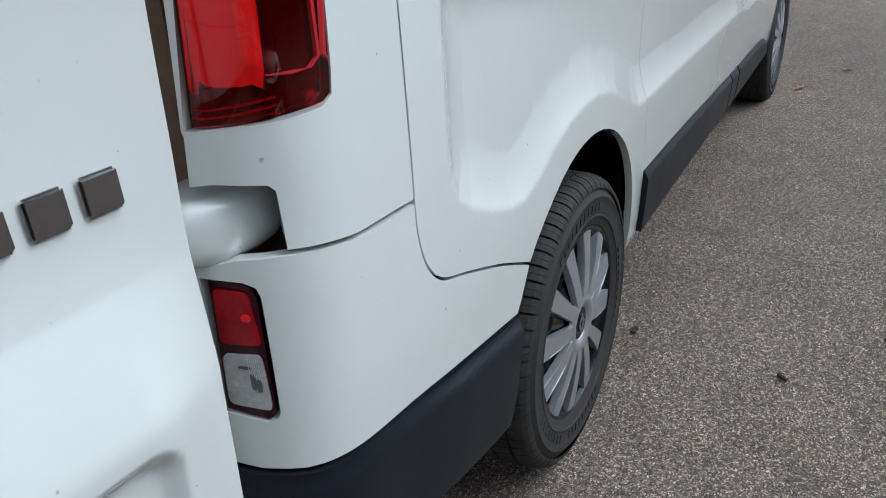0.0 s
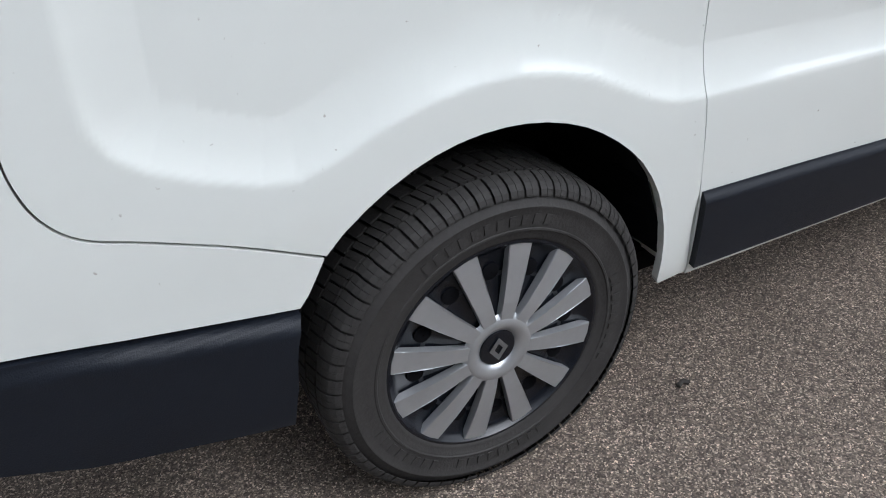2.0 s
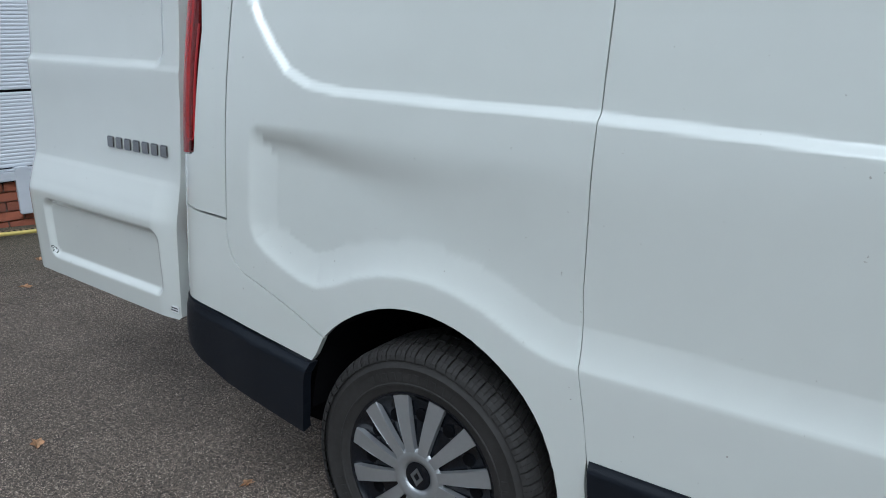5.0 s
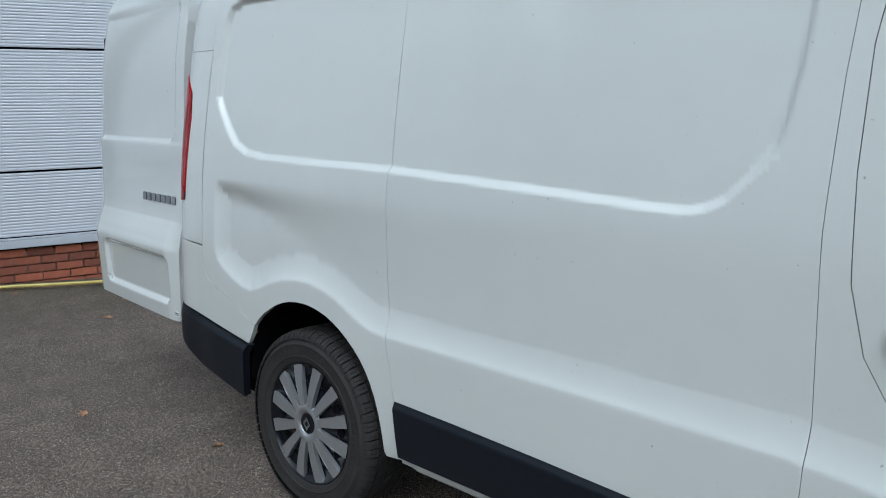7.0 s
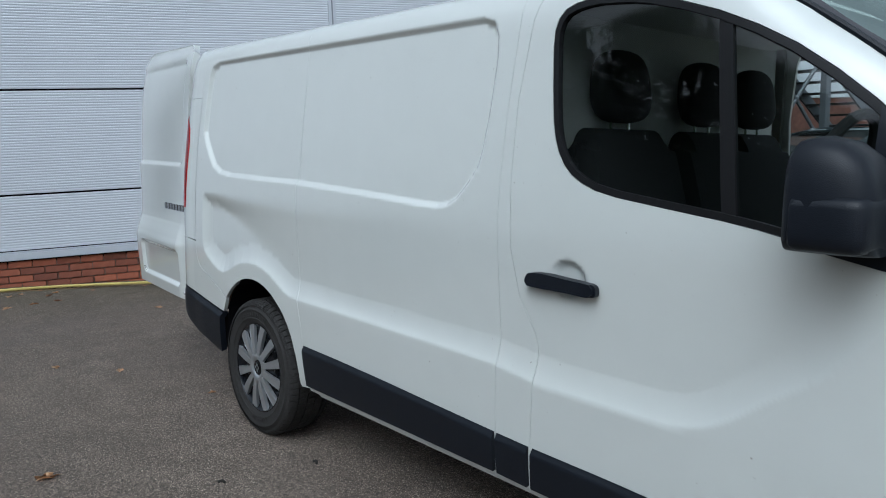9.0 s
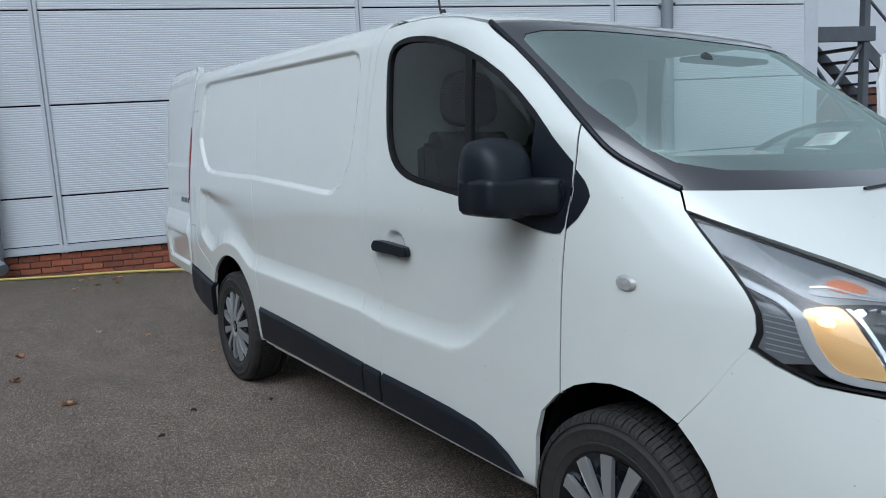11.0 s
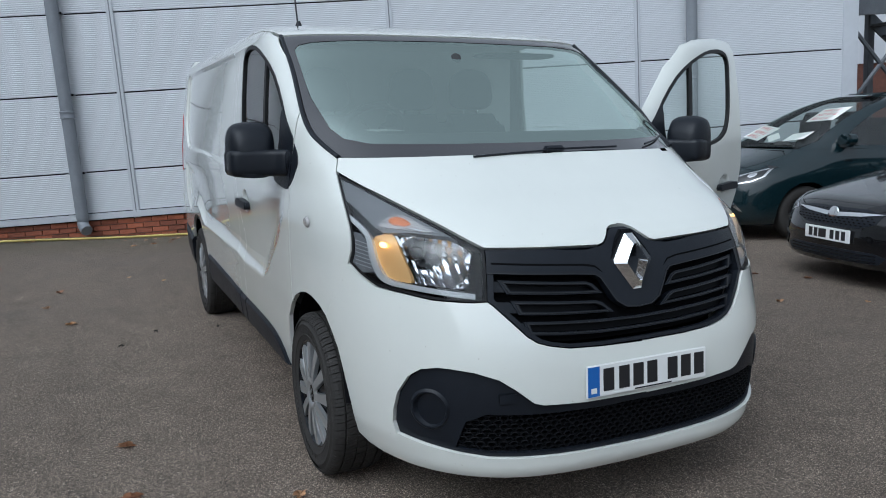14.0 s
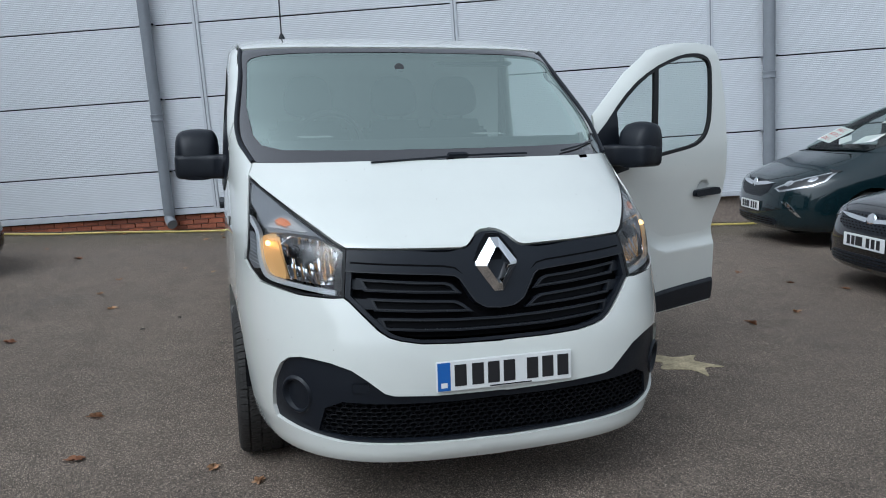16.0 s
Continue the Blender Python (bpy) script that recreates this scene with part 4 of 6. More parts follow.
skin("amber_patch", wrap, [wq(-0.9055, 1.1251), wq(-0.9090, 1.1135), wq(-0.9167, 1.1133), wq(-0.9191, 1.1246), wq(-0.9119, 1.3372), wq(-0.8972, 1.3369)], RED_PATCH, tail_lamp, du=.008, dv=.03, lift=-.0045, rim=.003, gap=0)
rib = [wq(-0.9239, 1.4174), wq(-0.9337, 1.2995), wq(-0.9411, 1.1626), wq(-0.9426, 1.1092), wq(-0.9407, 1.1001), wq(-0.9338, 1.0987), wq(-0.9233, 1.1019)]
skin("lamp_rib", wrap, rib + [(s - (.0035 if z > 1.1 else .001), z + (.003 if z < 1.1 else 0)) for s, z in rib[::-1]], RIB, tail_lamp, du=.008, dv=.04, lift=-.004, rim=.005, gap=0)
for z in (1.058, 1.066, 1.074):
    skin("lamp_line", wrap, [wq(-.925, z + .004), wq(-.87, z - .002), wq(-.856, z - .002), wq(-.856, z), wq(-.87, z), wq(-.925, z + .006)], RED_GLASS, tail_lamp, du=.01, dv=.05, lift=-.008, rim=.004, gap=0)
lens = skin("lamp_lens", wrap, LAMP_R, RED_CLEAR, tail_lamp, "clear red outer lens", du=.008, dv=.03, lift=.004, rim=.012, gap=.0035)
lens.visible_shadow = False
other_lamp = share(tail_lamp, van, FLIP)
for ob in tail_lamp.children:
    share(ob, other_lamp, ob.matrix_basis).visible_shadow = ob.visible_shadow
low = skin("low_rear_lamp", wrap, LOW_LAMP, RED_FRAME, van, "small rear lamp, red over clear", du=.01, dv=.03, lift=-.003, rim=.03, gap=.0015)
skin("red_lens", wrap, blunt([wq(-0.8426, 0.8810), wq(-0.8785, 0.8745), wq(-0.8845, 0.8082), wq(-0.8407, 0.8122)]), RED_LOW, low, du=.01, dv=.02, lift=0, rim=.003, gap=0)
skin("clear_lens", wrap, blunt([wq(-0.8403, 0.7988), wq(-0.8818, 0.7955), wq(-0.8850, 0.7205), wq(-0.8379, 0.7319)]), CLEAR_LENS, low, du=.01, dv=.02, lift=0, rim=.003, gap=0)
# for the lenses: painted glint on the red, bulb holder and flutes behind the clear
skin("lens_facet", wrap, rounded([wq(-.8680, .8455), wq(-.8715, .8490), wq(-.8765, .8475), wq(-.8770, .8405), wq(-.8700, .8410)], 3), RED_GLINT, low, du=.01, dv=.02, lift=.0012, rim=.002, gap=0)
for y0, y1, z0, z1 in ((-.8675, -.8720, .772, .754), (-.8730, -.8775, .764, .750), (-.857, -.869, .7835, .7800)):
    skin("bulb_holder", wrap, rounded([wq(y0, z0), wq(y1, z0 - .002), wq(y1, z1 - .002), wq(y0, z1)], 2), RIM_DARK, low, "dark bulb holder", du=.01, dv=.02, lift=.0008, rim=.002, gap=0)
for k in range(6):
    skin("lens_flute", wrap, [wq(-.8665 - .0021 * k, .7925), wq(-.8673 - .0021 * k, .7925), wq(-.8680 - .0021 * k, .772 - .002 * k), wq(-.8672 - .0021 * k, .772 - .002 * k)], STRIP, low, du=.01, dv=.02, lift=.0010, rim=.002, gap=0)
plan = rounded([(-.80, -.83), (-.832, -.886), (-.87, -.898), (-.92, -.890), (-.955, -.866), (-.97, -.83), (-.94, -.80), (-.88, -.79)], 4)
bm, rings = bmesh.new(), []
for z, g in ((.905, .018), (.908, .009), (.916, .003), (.928, 0), (.958, 0), (.970, .003), (.978, .009), (.981, .018)):
    rings.append([bm.verts.new((x, y, z)) for x, y in inset(plan, g)])
for a, b in zip(rings, rings[1:]):
    for i in range(len(plan)):
        bm.faces.new((a[i], a[(i + 1) % len(plan)], b[(i + 1) % len(plan)], b[i]))
bm.faces.new(rings[0]), bm.faces.new(rings[-1])
part("hinge", bm, WHITE, van, "white painted door hinge", smooth=60, m=pose(.026, .024, 0))
part("hinge_recess", boxed(-.80, -.74, -.90, -.80, .897, .985), DARK, van)
# ---- the rear door, standing open at a right angle ----
OLD_PLY = material("dark_stained_plywood", (.15, .085, .05), .7, vary=.35, scale=5, bump=.2)
DARK_CHROME = material("dark_chrome", (.40, .40, .41), .15, metal=1.0)
REAR_OUT = curve((.5, .022), (.60, .030), (.78, .044), (.815, .046), (.86, .036), (.93, .013), (.952, .006), (1.0, .002), (1.15, .0), (1.275, .004), (1.30, 0), (1.6, -.012), (1.8, -.035), (1.92, -.065), (1.98, -.10))


def in_box(v, z, v0, v1, z0, z1, r):
    """Signed distance to a round-cornered box, positive within."""
    a, b = abs(v - (v0 + v1) / 2) - (v1 - v0) / 2 + r, abs(z - (z0 + z1) / 2) - (z1 - z0) / 2 + r
    return r - math.hypot(max(a, 0), max(b, 0)) - min(max(a, b), 0)




REAR_AT = Vector((-.945, -.868, 0))


def rear_door(v, z):
    near = .35 + .65 * step(.0, .13, v)
    o = REAR_OUT(z) * (near if z < 1.2 else 1) - .020 * step(-.004, .026, in_box(v, z, .098, .835, .570, .798, .045)) - .010 * step(-.004, .024, in_box(v, z, .065, 1.2, 1.287, 1.90, .06)) - .04 * step(.90, 1.0, v) ** 2
    w = math.radians(4.6)
    return (REAR_AT.x - v * math.cos(w) + o * math.sin(w), REAR_AT.y + v * math.sin(w) - o * math.cos(w), z)


REAR_EDGE = [(.028, .515), (.02, .8), (.0, 1.05), (-.015, 1.3), (-.02, 1.6), (-.02, 1.80), (.01, 1.94), (.10, 1.985), (.85, 2.0), (.94, 1.97), (.97, 1.6), (.98, 1.29), (.966, 1.08), (.955, .955), (.965, .85), (.958, .80), (.945, .60), (.935, .515), (.92, .508), (.04, .506)]
rdoor = skin("rear_door", rear_door, REAR_EDGE, WHITE, van, "white rear door swung open", du=.016, dv=.018, gap=0, rim=.04, inner=Vector((-1.3, -.3, 0)), fine_v=((.56, .61, .007), (.75, .98, .006), (1.27, 1.32, .006)), fine_u=((.05, .14, .007), (.80, .85, .008)))
turned = pose(REAR_AT.x, REAR_AT.y, 0, 0, 0, -4.6)
part("door_seal", boxed(-.985, -.93, .05, .085, .60, 1.80, .008), SEAL, rdoor, "black rubber door seal", m=turned)
part("inner_panel", boxed(-.89, -.07, .105, .125, .58, 1.86, .01), PLY, rdoor, m=turned)
for i in range(7):
    v = .082 + i * .051
    px, py, pz = rear_door(v, 1.04)
    part("badge_block", boxed(-.019, .019, -.004, .004, -.019, .019, .003), DARK_CHROME, rdoor, "plain chrome badge block" if i == 0 else "", m=pose(px, py - .003, pz, 0, 0, -4.6))
st = part("sticker", boxed(-.022, .022, -.001, .001, -.011, .011), PLATE, rdoor, "small white dealer sticker", m=pose(*rear_door(.055, .54), 0, 0, -4.6) @ pose(0, -.0015, 0))
for k in (-.004, .004):
    part("sticker_bar", boxed(-.018, .018, -.0018, -.0011, k - .0018, k + .0018), INK, st)
# ---- wheels ----
def wheel(x, y, flip, turn):
    m = pose(x, y, .330, 0, turn, 0) @ (Matrix.Diagonal((1, -1, 1, 1)) if flip else Matrix.Identity(4))
    rim = part("wheel", lathe([(.02, -.07), (.10, -.072), (.15, -.088), (.185, -.075), (.205, -.085), (.214, -.09), (.214, .09), (.18, .09), (.17, 0), (.02, 0)], 64), STEEL, van, smooth=True, m=m)
    return rim


rim = wheel(0, -.833, False, 0)
prof = [(.214, -.078), (.217, -.096), (.222, -.104), (.228, -.107), (.232, -.107), (.238, -.111), (.242, -.1120), (.244, -.1145), (.2475, -.1145), (.249, -.1130), (.268, -.1145), (.284, -.1150), (.286, -.1162), (.289, -.1162), (.291, -.1145), (.300, -.1090), (.310, -.103), (.318, -.095), (.323, -.084), (.3285, -.04), (.329, 0)]
prof += [(r, -h) for r, h in prof[:-1][::-1]]
tyre = part("tyre", lathe(prof, 96), RUBBER, rim, "worn black tyre", smooth=35)
bm = bmesh.new()
SHOULDER = [(-.1125, .309), (-.1095, .318), (-.101, .3275), (-.088, .3335), (-.072, .3365)]
CROWN = [(-.064, .3365), (-.024, .3378)]
CENTRE = [(-.018, .338), (.018, .338)]


def lug(row, a, width, skew=0.0, foot=.322):
    """One rubber block: a strip over the given (across, radius) line, with side walls."""
    L = []
    for n, (h, r) in enumerate(row):
        t = a + skew * n / max(1, len(row) - 1)
        L.append([bm.verts.new((q * math.cos(b), h, q * math.sin(b))) for b in (t, t + width) for q in (r, min(r - .003, foot) if len(row) > 2 else foot)])
    for p, q in zip(L, L[1:]):
        bm.faces.new((p[0], p[2], q[2], q[0])), bm.faces.new((p[0], q[0], q[1], p[1])), bm.faces.new((p[2], p[3], q[3], q[2]))
    for p in (L[0], L[-1]):
        bm.faces.new((p[0], p[1], p[3], p[2]))


for k in range(66):
    a, w = 2 * math.pi * k / 66, 2 * math.pi / 66
    for row, off in ((SHOULDER, 0), ([(-h, r) for h, r in SHOULDER[::-1]], .3)):
        lug(row, a + off * w, w * .41, .010), lug(row, a + (off + .44) * w, w * .41, .010)
    lug(CROWN, a + .2 * w, w * .40, .03), lug(CROWN, a + .65 * w, w * .40, .03)
    lug([(-h, r) for h, r in CROWN[::-1]], a + .5 * w, w * .42, .03), lug([(-h, r) for h, r in CROWN[::-1]], a + .96 * w, w * .42, .03)
    lug(CENTRE, a + .1 * w, w * .8, .02)
tread = tagged(part("tread", bm, RUBBER, rim, "blocky winter tread"), kind="stuff")
bm = bmesh.new()
for a0, n, r in ((200, 8, .262), (-25, 9, .262), (70, 11, .266), (250, 9, .26)):
    for k in range(n):
        a = radians(a0 + k * 5.2)
        box(bm, -.008, .008, -.1162, -.1135, -.011, .011, m=Matrix.Rotation(-a + math.pi / 2, 4, "Y") @ Matrix.Translation((0, 0, r)) @ Matrix.Diagonal((.75, 1, .85, 1)))
tagged(part("sidewall_mark", bm, RUBBER, rim), kind="stuff")
back = part("cap_disc", lathe([(.05, -.098), (.10, -.094), (.15, -.086), (.195, -.086), (.209, -.096), (.2165, -.1045), (.222, -.104), (.223, -.094)], 72), GLOSS_BLACK, rim, "black wheel trim", smooth=True)
blade_line = [(.052, -.0135), (.10, -.0155), (.15, -.0190), (.213, -.0240), (.2155, 0), (.213, .0240), (.15, .0190), (.10, .0155), (.052, .0135)]
blade = prism(blade_line, (-.004, .012), at=lambda a, b, d: (a, -.108 + d + .010 * step(.12, .21, a), b), bevel=.0015)
blade = part("blade", blade, SILVER, rim, "flat silver trim blade", m=Matrix.Rotation(-radians(17), 4, "Y"))
for k in range(1, 12):
    share(blade, rim, Matrix.Rotation(-radians(17 + 30 * k), 4, "Y"))
hole = part("vent_hole", lathe([(.001, -.0905), (.012, -.0905), (.017, -.088)], 16), DARK, rim, smooth=True, m=pose(.160 * math.cos(radians(32)), 0, .160 * math.sin(radians(32))))
for k in range(1, 12):
    a = radians(32 + 30 * k)
    share(hole, rim, pose(.160 * math.cos(a), 0, .160 * math.sin(a)))
part("hub_ring", lathe([(.075, -.104), (.066, -.1125), (.052, -.1135), (.044, -.108), (.038, -.104), (.036, -.100)], 48), SILVER, rim, smooth=True)
part("hub_centre", lathe([(.038, -.102), (.036, -.106), (.001, -.107)], 40), GLOSS_BLACK, rim, smooth=True)
dm = bmesh.new()
for (a, b, c, d) in (((0, .026), (.02, 0), (.009, 0), (0, .012)), ((.02, 0), (0, -.026), (0, -.012), (.009, 0)), ((0, -.026), (-.02, 0), (-.009, 0), (0, -.012)), ((-.02, 0), (0, .026), (0, .012), (-.009, 0))):
    dm.faces.new([dm.verts.new((p[0], -.1095, p[1])) for p in (a, b, c, d)])
bmesh.ops.solidify(dm, geom=dm.faces[:], thickness=.002)
part("hub_diamond", dm, SILVER, rim)
for x, y, fl, tn in ((3.098, -.833, False, 8), (0, .833, True, 20), (3.098, .833, True, 40)):
    r2 = share(rim, van, pose(x, y, .330, 0, tn, 0) @ (FLIP if fl else Matrix.Identity(4)))
    for ob in rim.children:
        share(ob, r2, ob.matrix_basis)
# ---- under and inside the van ----
def liner(arch):
    bm, n = bmesh.new(), len(arch)
    grow = [(x, max(.40, z + .012)) for x, z in arch]
    cx = sum(x for x, _ in arch) / n
    rings = [[bm.verts.new((cx + (x - cx) * k, y, z)) for x, z in grow] for y, k in ((-half(cx, .6) + .03, 1.0), (-.56, 1.0))]
    for i in range(n - 1):
        bm.faces.new((rings[0][i], rings[0][i + 1], rings[1][i + 1], rings[1][i]))
    bm.faces.new(rings[1])
    return bm


for arch in (ARCH_R, ARCH_F):
    ob = part("wheel_arch_liner", liner(arch), DARK, van)
    share(ob, van, FLIP)
part("underbody", boxed(.44, 2.70, -.78, .78, .24, .31, .01), DARK, van)
# unseen block hung low to keep light off the ground under the tail
part("rear_underbody", boxed(-.80, -.42, -.74, .74, .24, .44, .01), DARK, van)
part("chassis", boxed(-.85, 3.75, -.56, .56, .24, .52, .02), DARK, van)
for s in (-1, 1):
    part("sill", boxed(.48, 2.74, -.895, -.56, .295, .335, .01) if s < 0 else boxed(.48, 2.74, .56, .895, .295, .335, .01), WHITE, van)
    part("inner_side", boxed(-.62, 1.62, -.85, -.835, .80, 1.86) if s < 0 else boxed(-.62, 1.62, .835, .85, .80, 1.86), PLY, van)
    part("inner_pillar", boxed(-.86, -.60, -.80, -.74, .52, 1.9) if s < 0 else boxed(-.86, -.60, .74, .80, .52, 1.9), OLD_PLY, van)
    part("step_well", boxed(.45, 2.75, -.86, -.83, .35, .58) if s < 0 else boxed(.45, 2.75, .83, .86, .35, .58), DARK, van)
part("load_floor", boxed(-.88, 1.62, -.55, .55, .53, .56), PLY, van, "worn plywood load floor")
part("load_sill", boxed(-.93, -.86, -.74, .74, .50, .58, .01), SILVER, van)
part("bulkhead", boxed(1.60, 1.64, -.85, .85, .53, 1.9), BULKHEAD, van, "pale steel bulkhead")
part("headlining", boxed(1.64, 2.25, -.78, .78, 1.865, 1.885), BULKHEAD, van)
part("left_rear_door", boxed(-.93, -.89, .0, .80, .52, 1.93, .02), WHITE, van, "closed rear door")
part("cab_floor", boxed(1.64, 3.0, -.82, .82, .50, .54), TRIM, van)
part("engine_bay_wall", boxed(3.0, 3.06, -.78, .78, .4, 1.18), DARK, van)
# unseen near-black box stands in for the shade behind the grille
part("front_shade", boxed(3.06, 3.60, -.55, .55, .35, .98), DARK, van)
dash = prism(rounded([(2.55, .80), (2.50, 1.12), (2.58, 1.30), (2.72, 1.365), (2.90, 1.385), (3.06, 1.375), (3.16, 1.34), (3.14, .85)], 4), (-.77, .77), bevel=.02)
part("dashboard", dash, TRIM, van, "dark grey dashboard", smooth=60)
part("steering_wheel", tube([(2.44 + .075 * math.sin(a), -.40 + .18 * math.cos(a), 1.345 + .175 * math.sin(a)) for a in np.linspace(0, 2 * math.pi, 32, endpoint=False)], .016, 8, True), TRIM, van, "dark steering wheel", smooth=True)
part("steering_hub", prism(rounded([(-.56, 1.32), (-.46, 1.38), (-.40, 1.40), (-.34, 1.38), (-.24, 1.32), (-.36, 1.26), (-.44, 1.26)], 3), (2.43, 2.47), at=lambda a, b, d: (d, a, b), bevel=.008), TRIM, van, smooth=60)
part("steering_column", tube([(2.45, -.40, 1.33), (2.62, -.40, 1.22)], .045, 12), TRIM, van)
def seat(y, w):
    cushion = part("seat_cushion", boxed(1.80, 2.30, y - w, y + w, .78, .94, .05), FABRIC, van, "dark cloth seat", smooth=60)
    part("seat_back", prism(rounded([(1.72, .86), (1.66, 1.30), (1.67, 1.46), (1.75, 1.47), (1.82, 1.30), (1.90, .92)], 4), (y - w, y + w), bevel=.05), FABRIC, van, smooth=60)
    rest = bmesh.new()
    bmesh.ops.create_uvsphere(rest, u_segments=24, v_segments=14, radius=1)
    for v in rest.verts:
        k = Vector(v.co)
        r = (abs(k.x) ** 3 + abs(k.y) ** 3 + abs(k.z) ** 3) ** (-1 / 3)
        v.co = Vector((.055 * k.x * r, .145 * k.y * r * (1 - .12 * k.z), .125 * k.z * r))
    part("headrest", rest, FABRIC, van, smooth=True, m=pose(1.71, y, 1.63, 0, -6, 0))
    for s in (-.05, .05):
        part("headrest_post", tube([(1.71, y + s, 1.42), (1.71, y + s, 1.56)], .006, 6), CHROME, van)
seat(-.42, .24), seat(.12, .20), seat(.52, .20)
part("seat_base", boxed(1.78, 2.25, -.70, .74, .54, .78, .02), TRIM, van)
for y in (-.518, .34):
    part("paper_slip", boxed(-.045, .045, -.075, .075, -.001, .001), PLATE, van, "white paper slip on the dashboard", m=pose(2.90, y, 1.402, 0, 4, 12))
part("screen_mount", lathe([(.001, .012), (.022, .010), (.026, 0)], 20, "x"), TRIM, van, m=pose(2.70, -.06, 1.735, 0, -35, 0))
vis = part("sun_visor", boxed(2.36, 2.52, .20, .62, 1.765, 1.785, .008), TRIM, van, m=Matrix.Identity(4))


# ---- the yard ----
def tarmac():
    m = bpy.data.materials.new("tarmac")
    m.use_nodes = True
    nt, b = m.node_tree, m.node_tree.nodes["Principled BSDF"]
    N = lambda k: nt.nodes.new("ShaderNode" + k)
    co = N("TexCoord")
    stones, fine, big, mid, tone = N("TexVoronoi"), N("TexVoronoi"), N("TexNoise"), N("TexNoise"), N("ValToRGB")
    stones.inputs["Scale"].default_value, fine.inputs["Scale"].default_value = 310, 620
    big.inputs["Scale"].default_value, big.inputs["Detail"].default_value = .45, 6
    mid.inputs["Scale"].default_value, mid.inputs["Detail"].default_value = 5, 6
    for n in (stones, fine, big, mid):
        nt.links.new(co.outputs["Object"], n.inputs["Vector"])
    # stone colours: mostly dark grey, some tan and pale chips
    sep = N("SeparateColor")
    nt.links.new(stones.outputs["Color"], sep.inputs[0])
    e = tone.color_ramp.elements
    e[0].position, e[0].color = 0, (.074, .062, .053, 1)
    e[1].position, e[1].color = 1, (.58, .49, .395, 1)
    for p, c in ((.40, (.123, .101, .085, 1)), (.70, (.188, .154, .127, 1)), (.86, (.30, .24, .19, 1))):
        k = e.new(p)
        k.color = c
    nt.links.new(sep.outputs[0], tone.inputs[0])
    # wet and dry patches
    damp = N("MapRange")
    damp.inputs[1].default_value, damp.inputs[2].default_value, damp.inputs[3].default_value, damp.inputs[4].default_value = .36, .64, .93, 1.22
    nt.links.new(big.outputs["Fac"], damp.inputs[0])
    d2 = N("MapRange")
    d2.inputs[1].default_value, d2.inputs[2].default_value, d2.inputs[3].default_value, d2.inputs[4].default_value = .3, .7, .98, 1.26
    nt.links.new(mid.outputs["Fac"], d2.inputs[0])
    clump = N("TexNoise")
    clump.inputs["Scale"].default_value, clump.inputs["Detail"].default_value = 70, 3
    nt.links.new(co.outputs["Object"], clump.inputs["Vector"])
    d3, mul3 = N("MapRange"), N("Math")
    d3.inputs[1].default_value, d3.inputs[2].default_value, d3.inputs[3].default_value, d3.inputs[4].default_value = .35, .65, .74, 1.28
    nt.links.new(clump.outputs["Fac"], d3.inputs[0])
    mul3.operation = "MULTIPLY"
    mul, mulc = N("Math"), N("Mix")
    mul.operation = "MULTIPLY"
    nt.links.new(damp.outputs[0], mul.inputs[0]), nt.links.new(d2.outputs[0], mul.inputs[1])
    mulc.data_type, mulc.blend_type = "RGBA", "MULTIPLY"
    mulc.inputs[0].default_value = 1
    nt.links.new(tone.outputs[0], mulc.inputs[6])
    nt.links.new(mul.outputs[0], mul3.inputs[0]), nt.links.new(d3.outputs[0], mul3.inputs[1])
    nt.links.new(mul3.outputs[0], mulc.inputs[7])
    # moss and silt along the foot of the warehouse wall
    dot, near, patch, cover, moss = N("VectorMath"), N("MapRange"), N("TexNoise"), N("Math"), N("Mix")
    dot.operation = "DOT_PRODUCT"
    dot.inputs[1].default_value = (.95578, -.29407, 0)
    nt.links.new(co.outputs["Object"], dot.inputs[0])
    near.inputs[1].default_value, near.inputs[2].default_value, near.inputs[3].default_value, near.inputs[4].default_value = -4.75, -2.6, .95, 0
    nt.links.new(dot.outputs["Value"], near.inputs[0])
    patch.inputs["Scale"].default_value, patch.inputs["Detail"].default_value = 1.3, 7
    nt.links.new(co.outputs["Object"], patch.inputs["Vector"])
    cover.operation = "MULTIPLY"
    nt.links.new(near.outputs[0], cover.inputs[0]), nt.links.new(patch.outputs["Fac"], cover.inputs[1])
    moss.data_type = "RGBA"
    moss.inputs[7].default_value = (.060, .062, .030, 1)
    nt.links.new(cover.outputs[0], moss.inputs[0])
    nt.links.new(mulc.outputs[2], moss.inputs[6])
    nt.links.new(moss.outputs[2], b.inputs["Base Color"])
    rr = N("MapRange")
    rr.inputs[1].default_value, rr.inputs[2].default_value, rr.inputs[3].default_value, rr.inputs[4].default_value = .35, .65, .48, .8
    nt.links.new(big.outputs["Fac"], rr.inputs[0])
    nt.links.new(rr.outputs[0], b.inputs["Roughness"])
    b.inputs["Specular IOR Level"].default_value = .05
    bump, add = N("Bump"), N("Math")
    add.operation = "ADD"
    nt.links.new(stones.outputs["Distance"], add.inputs[0]), nt.links.new(fine.outputs["Distance"], add.inputs[1])
    bump.invert = True
    bump.inputs["Strength"].default_value, bump.inputs["Distance"].default_value = .8, .006
    nt.links.new(add.outputs[0], bump.inputs["Height"])
    nt.links.new(bump.outputs[0], b.inputs["Normal"])
    return m


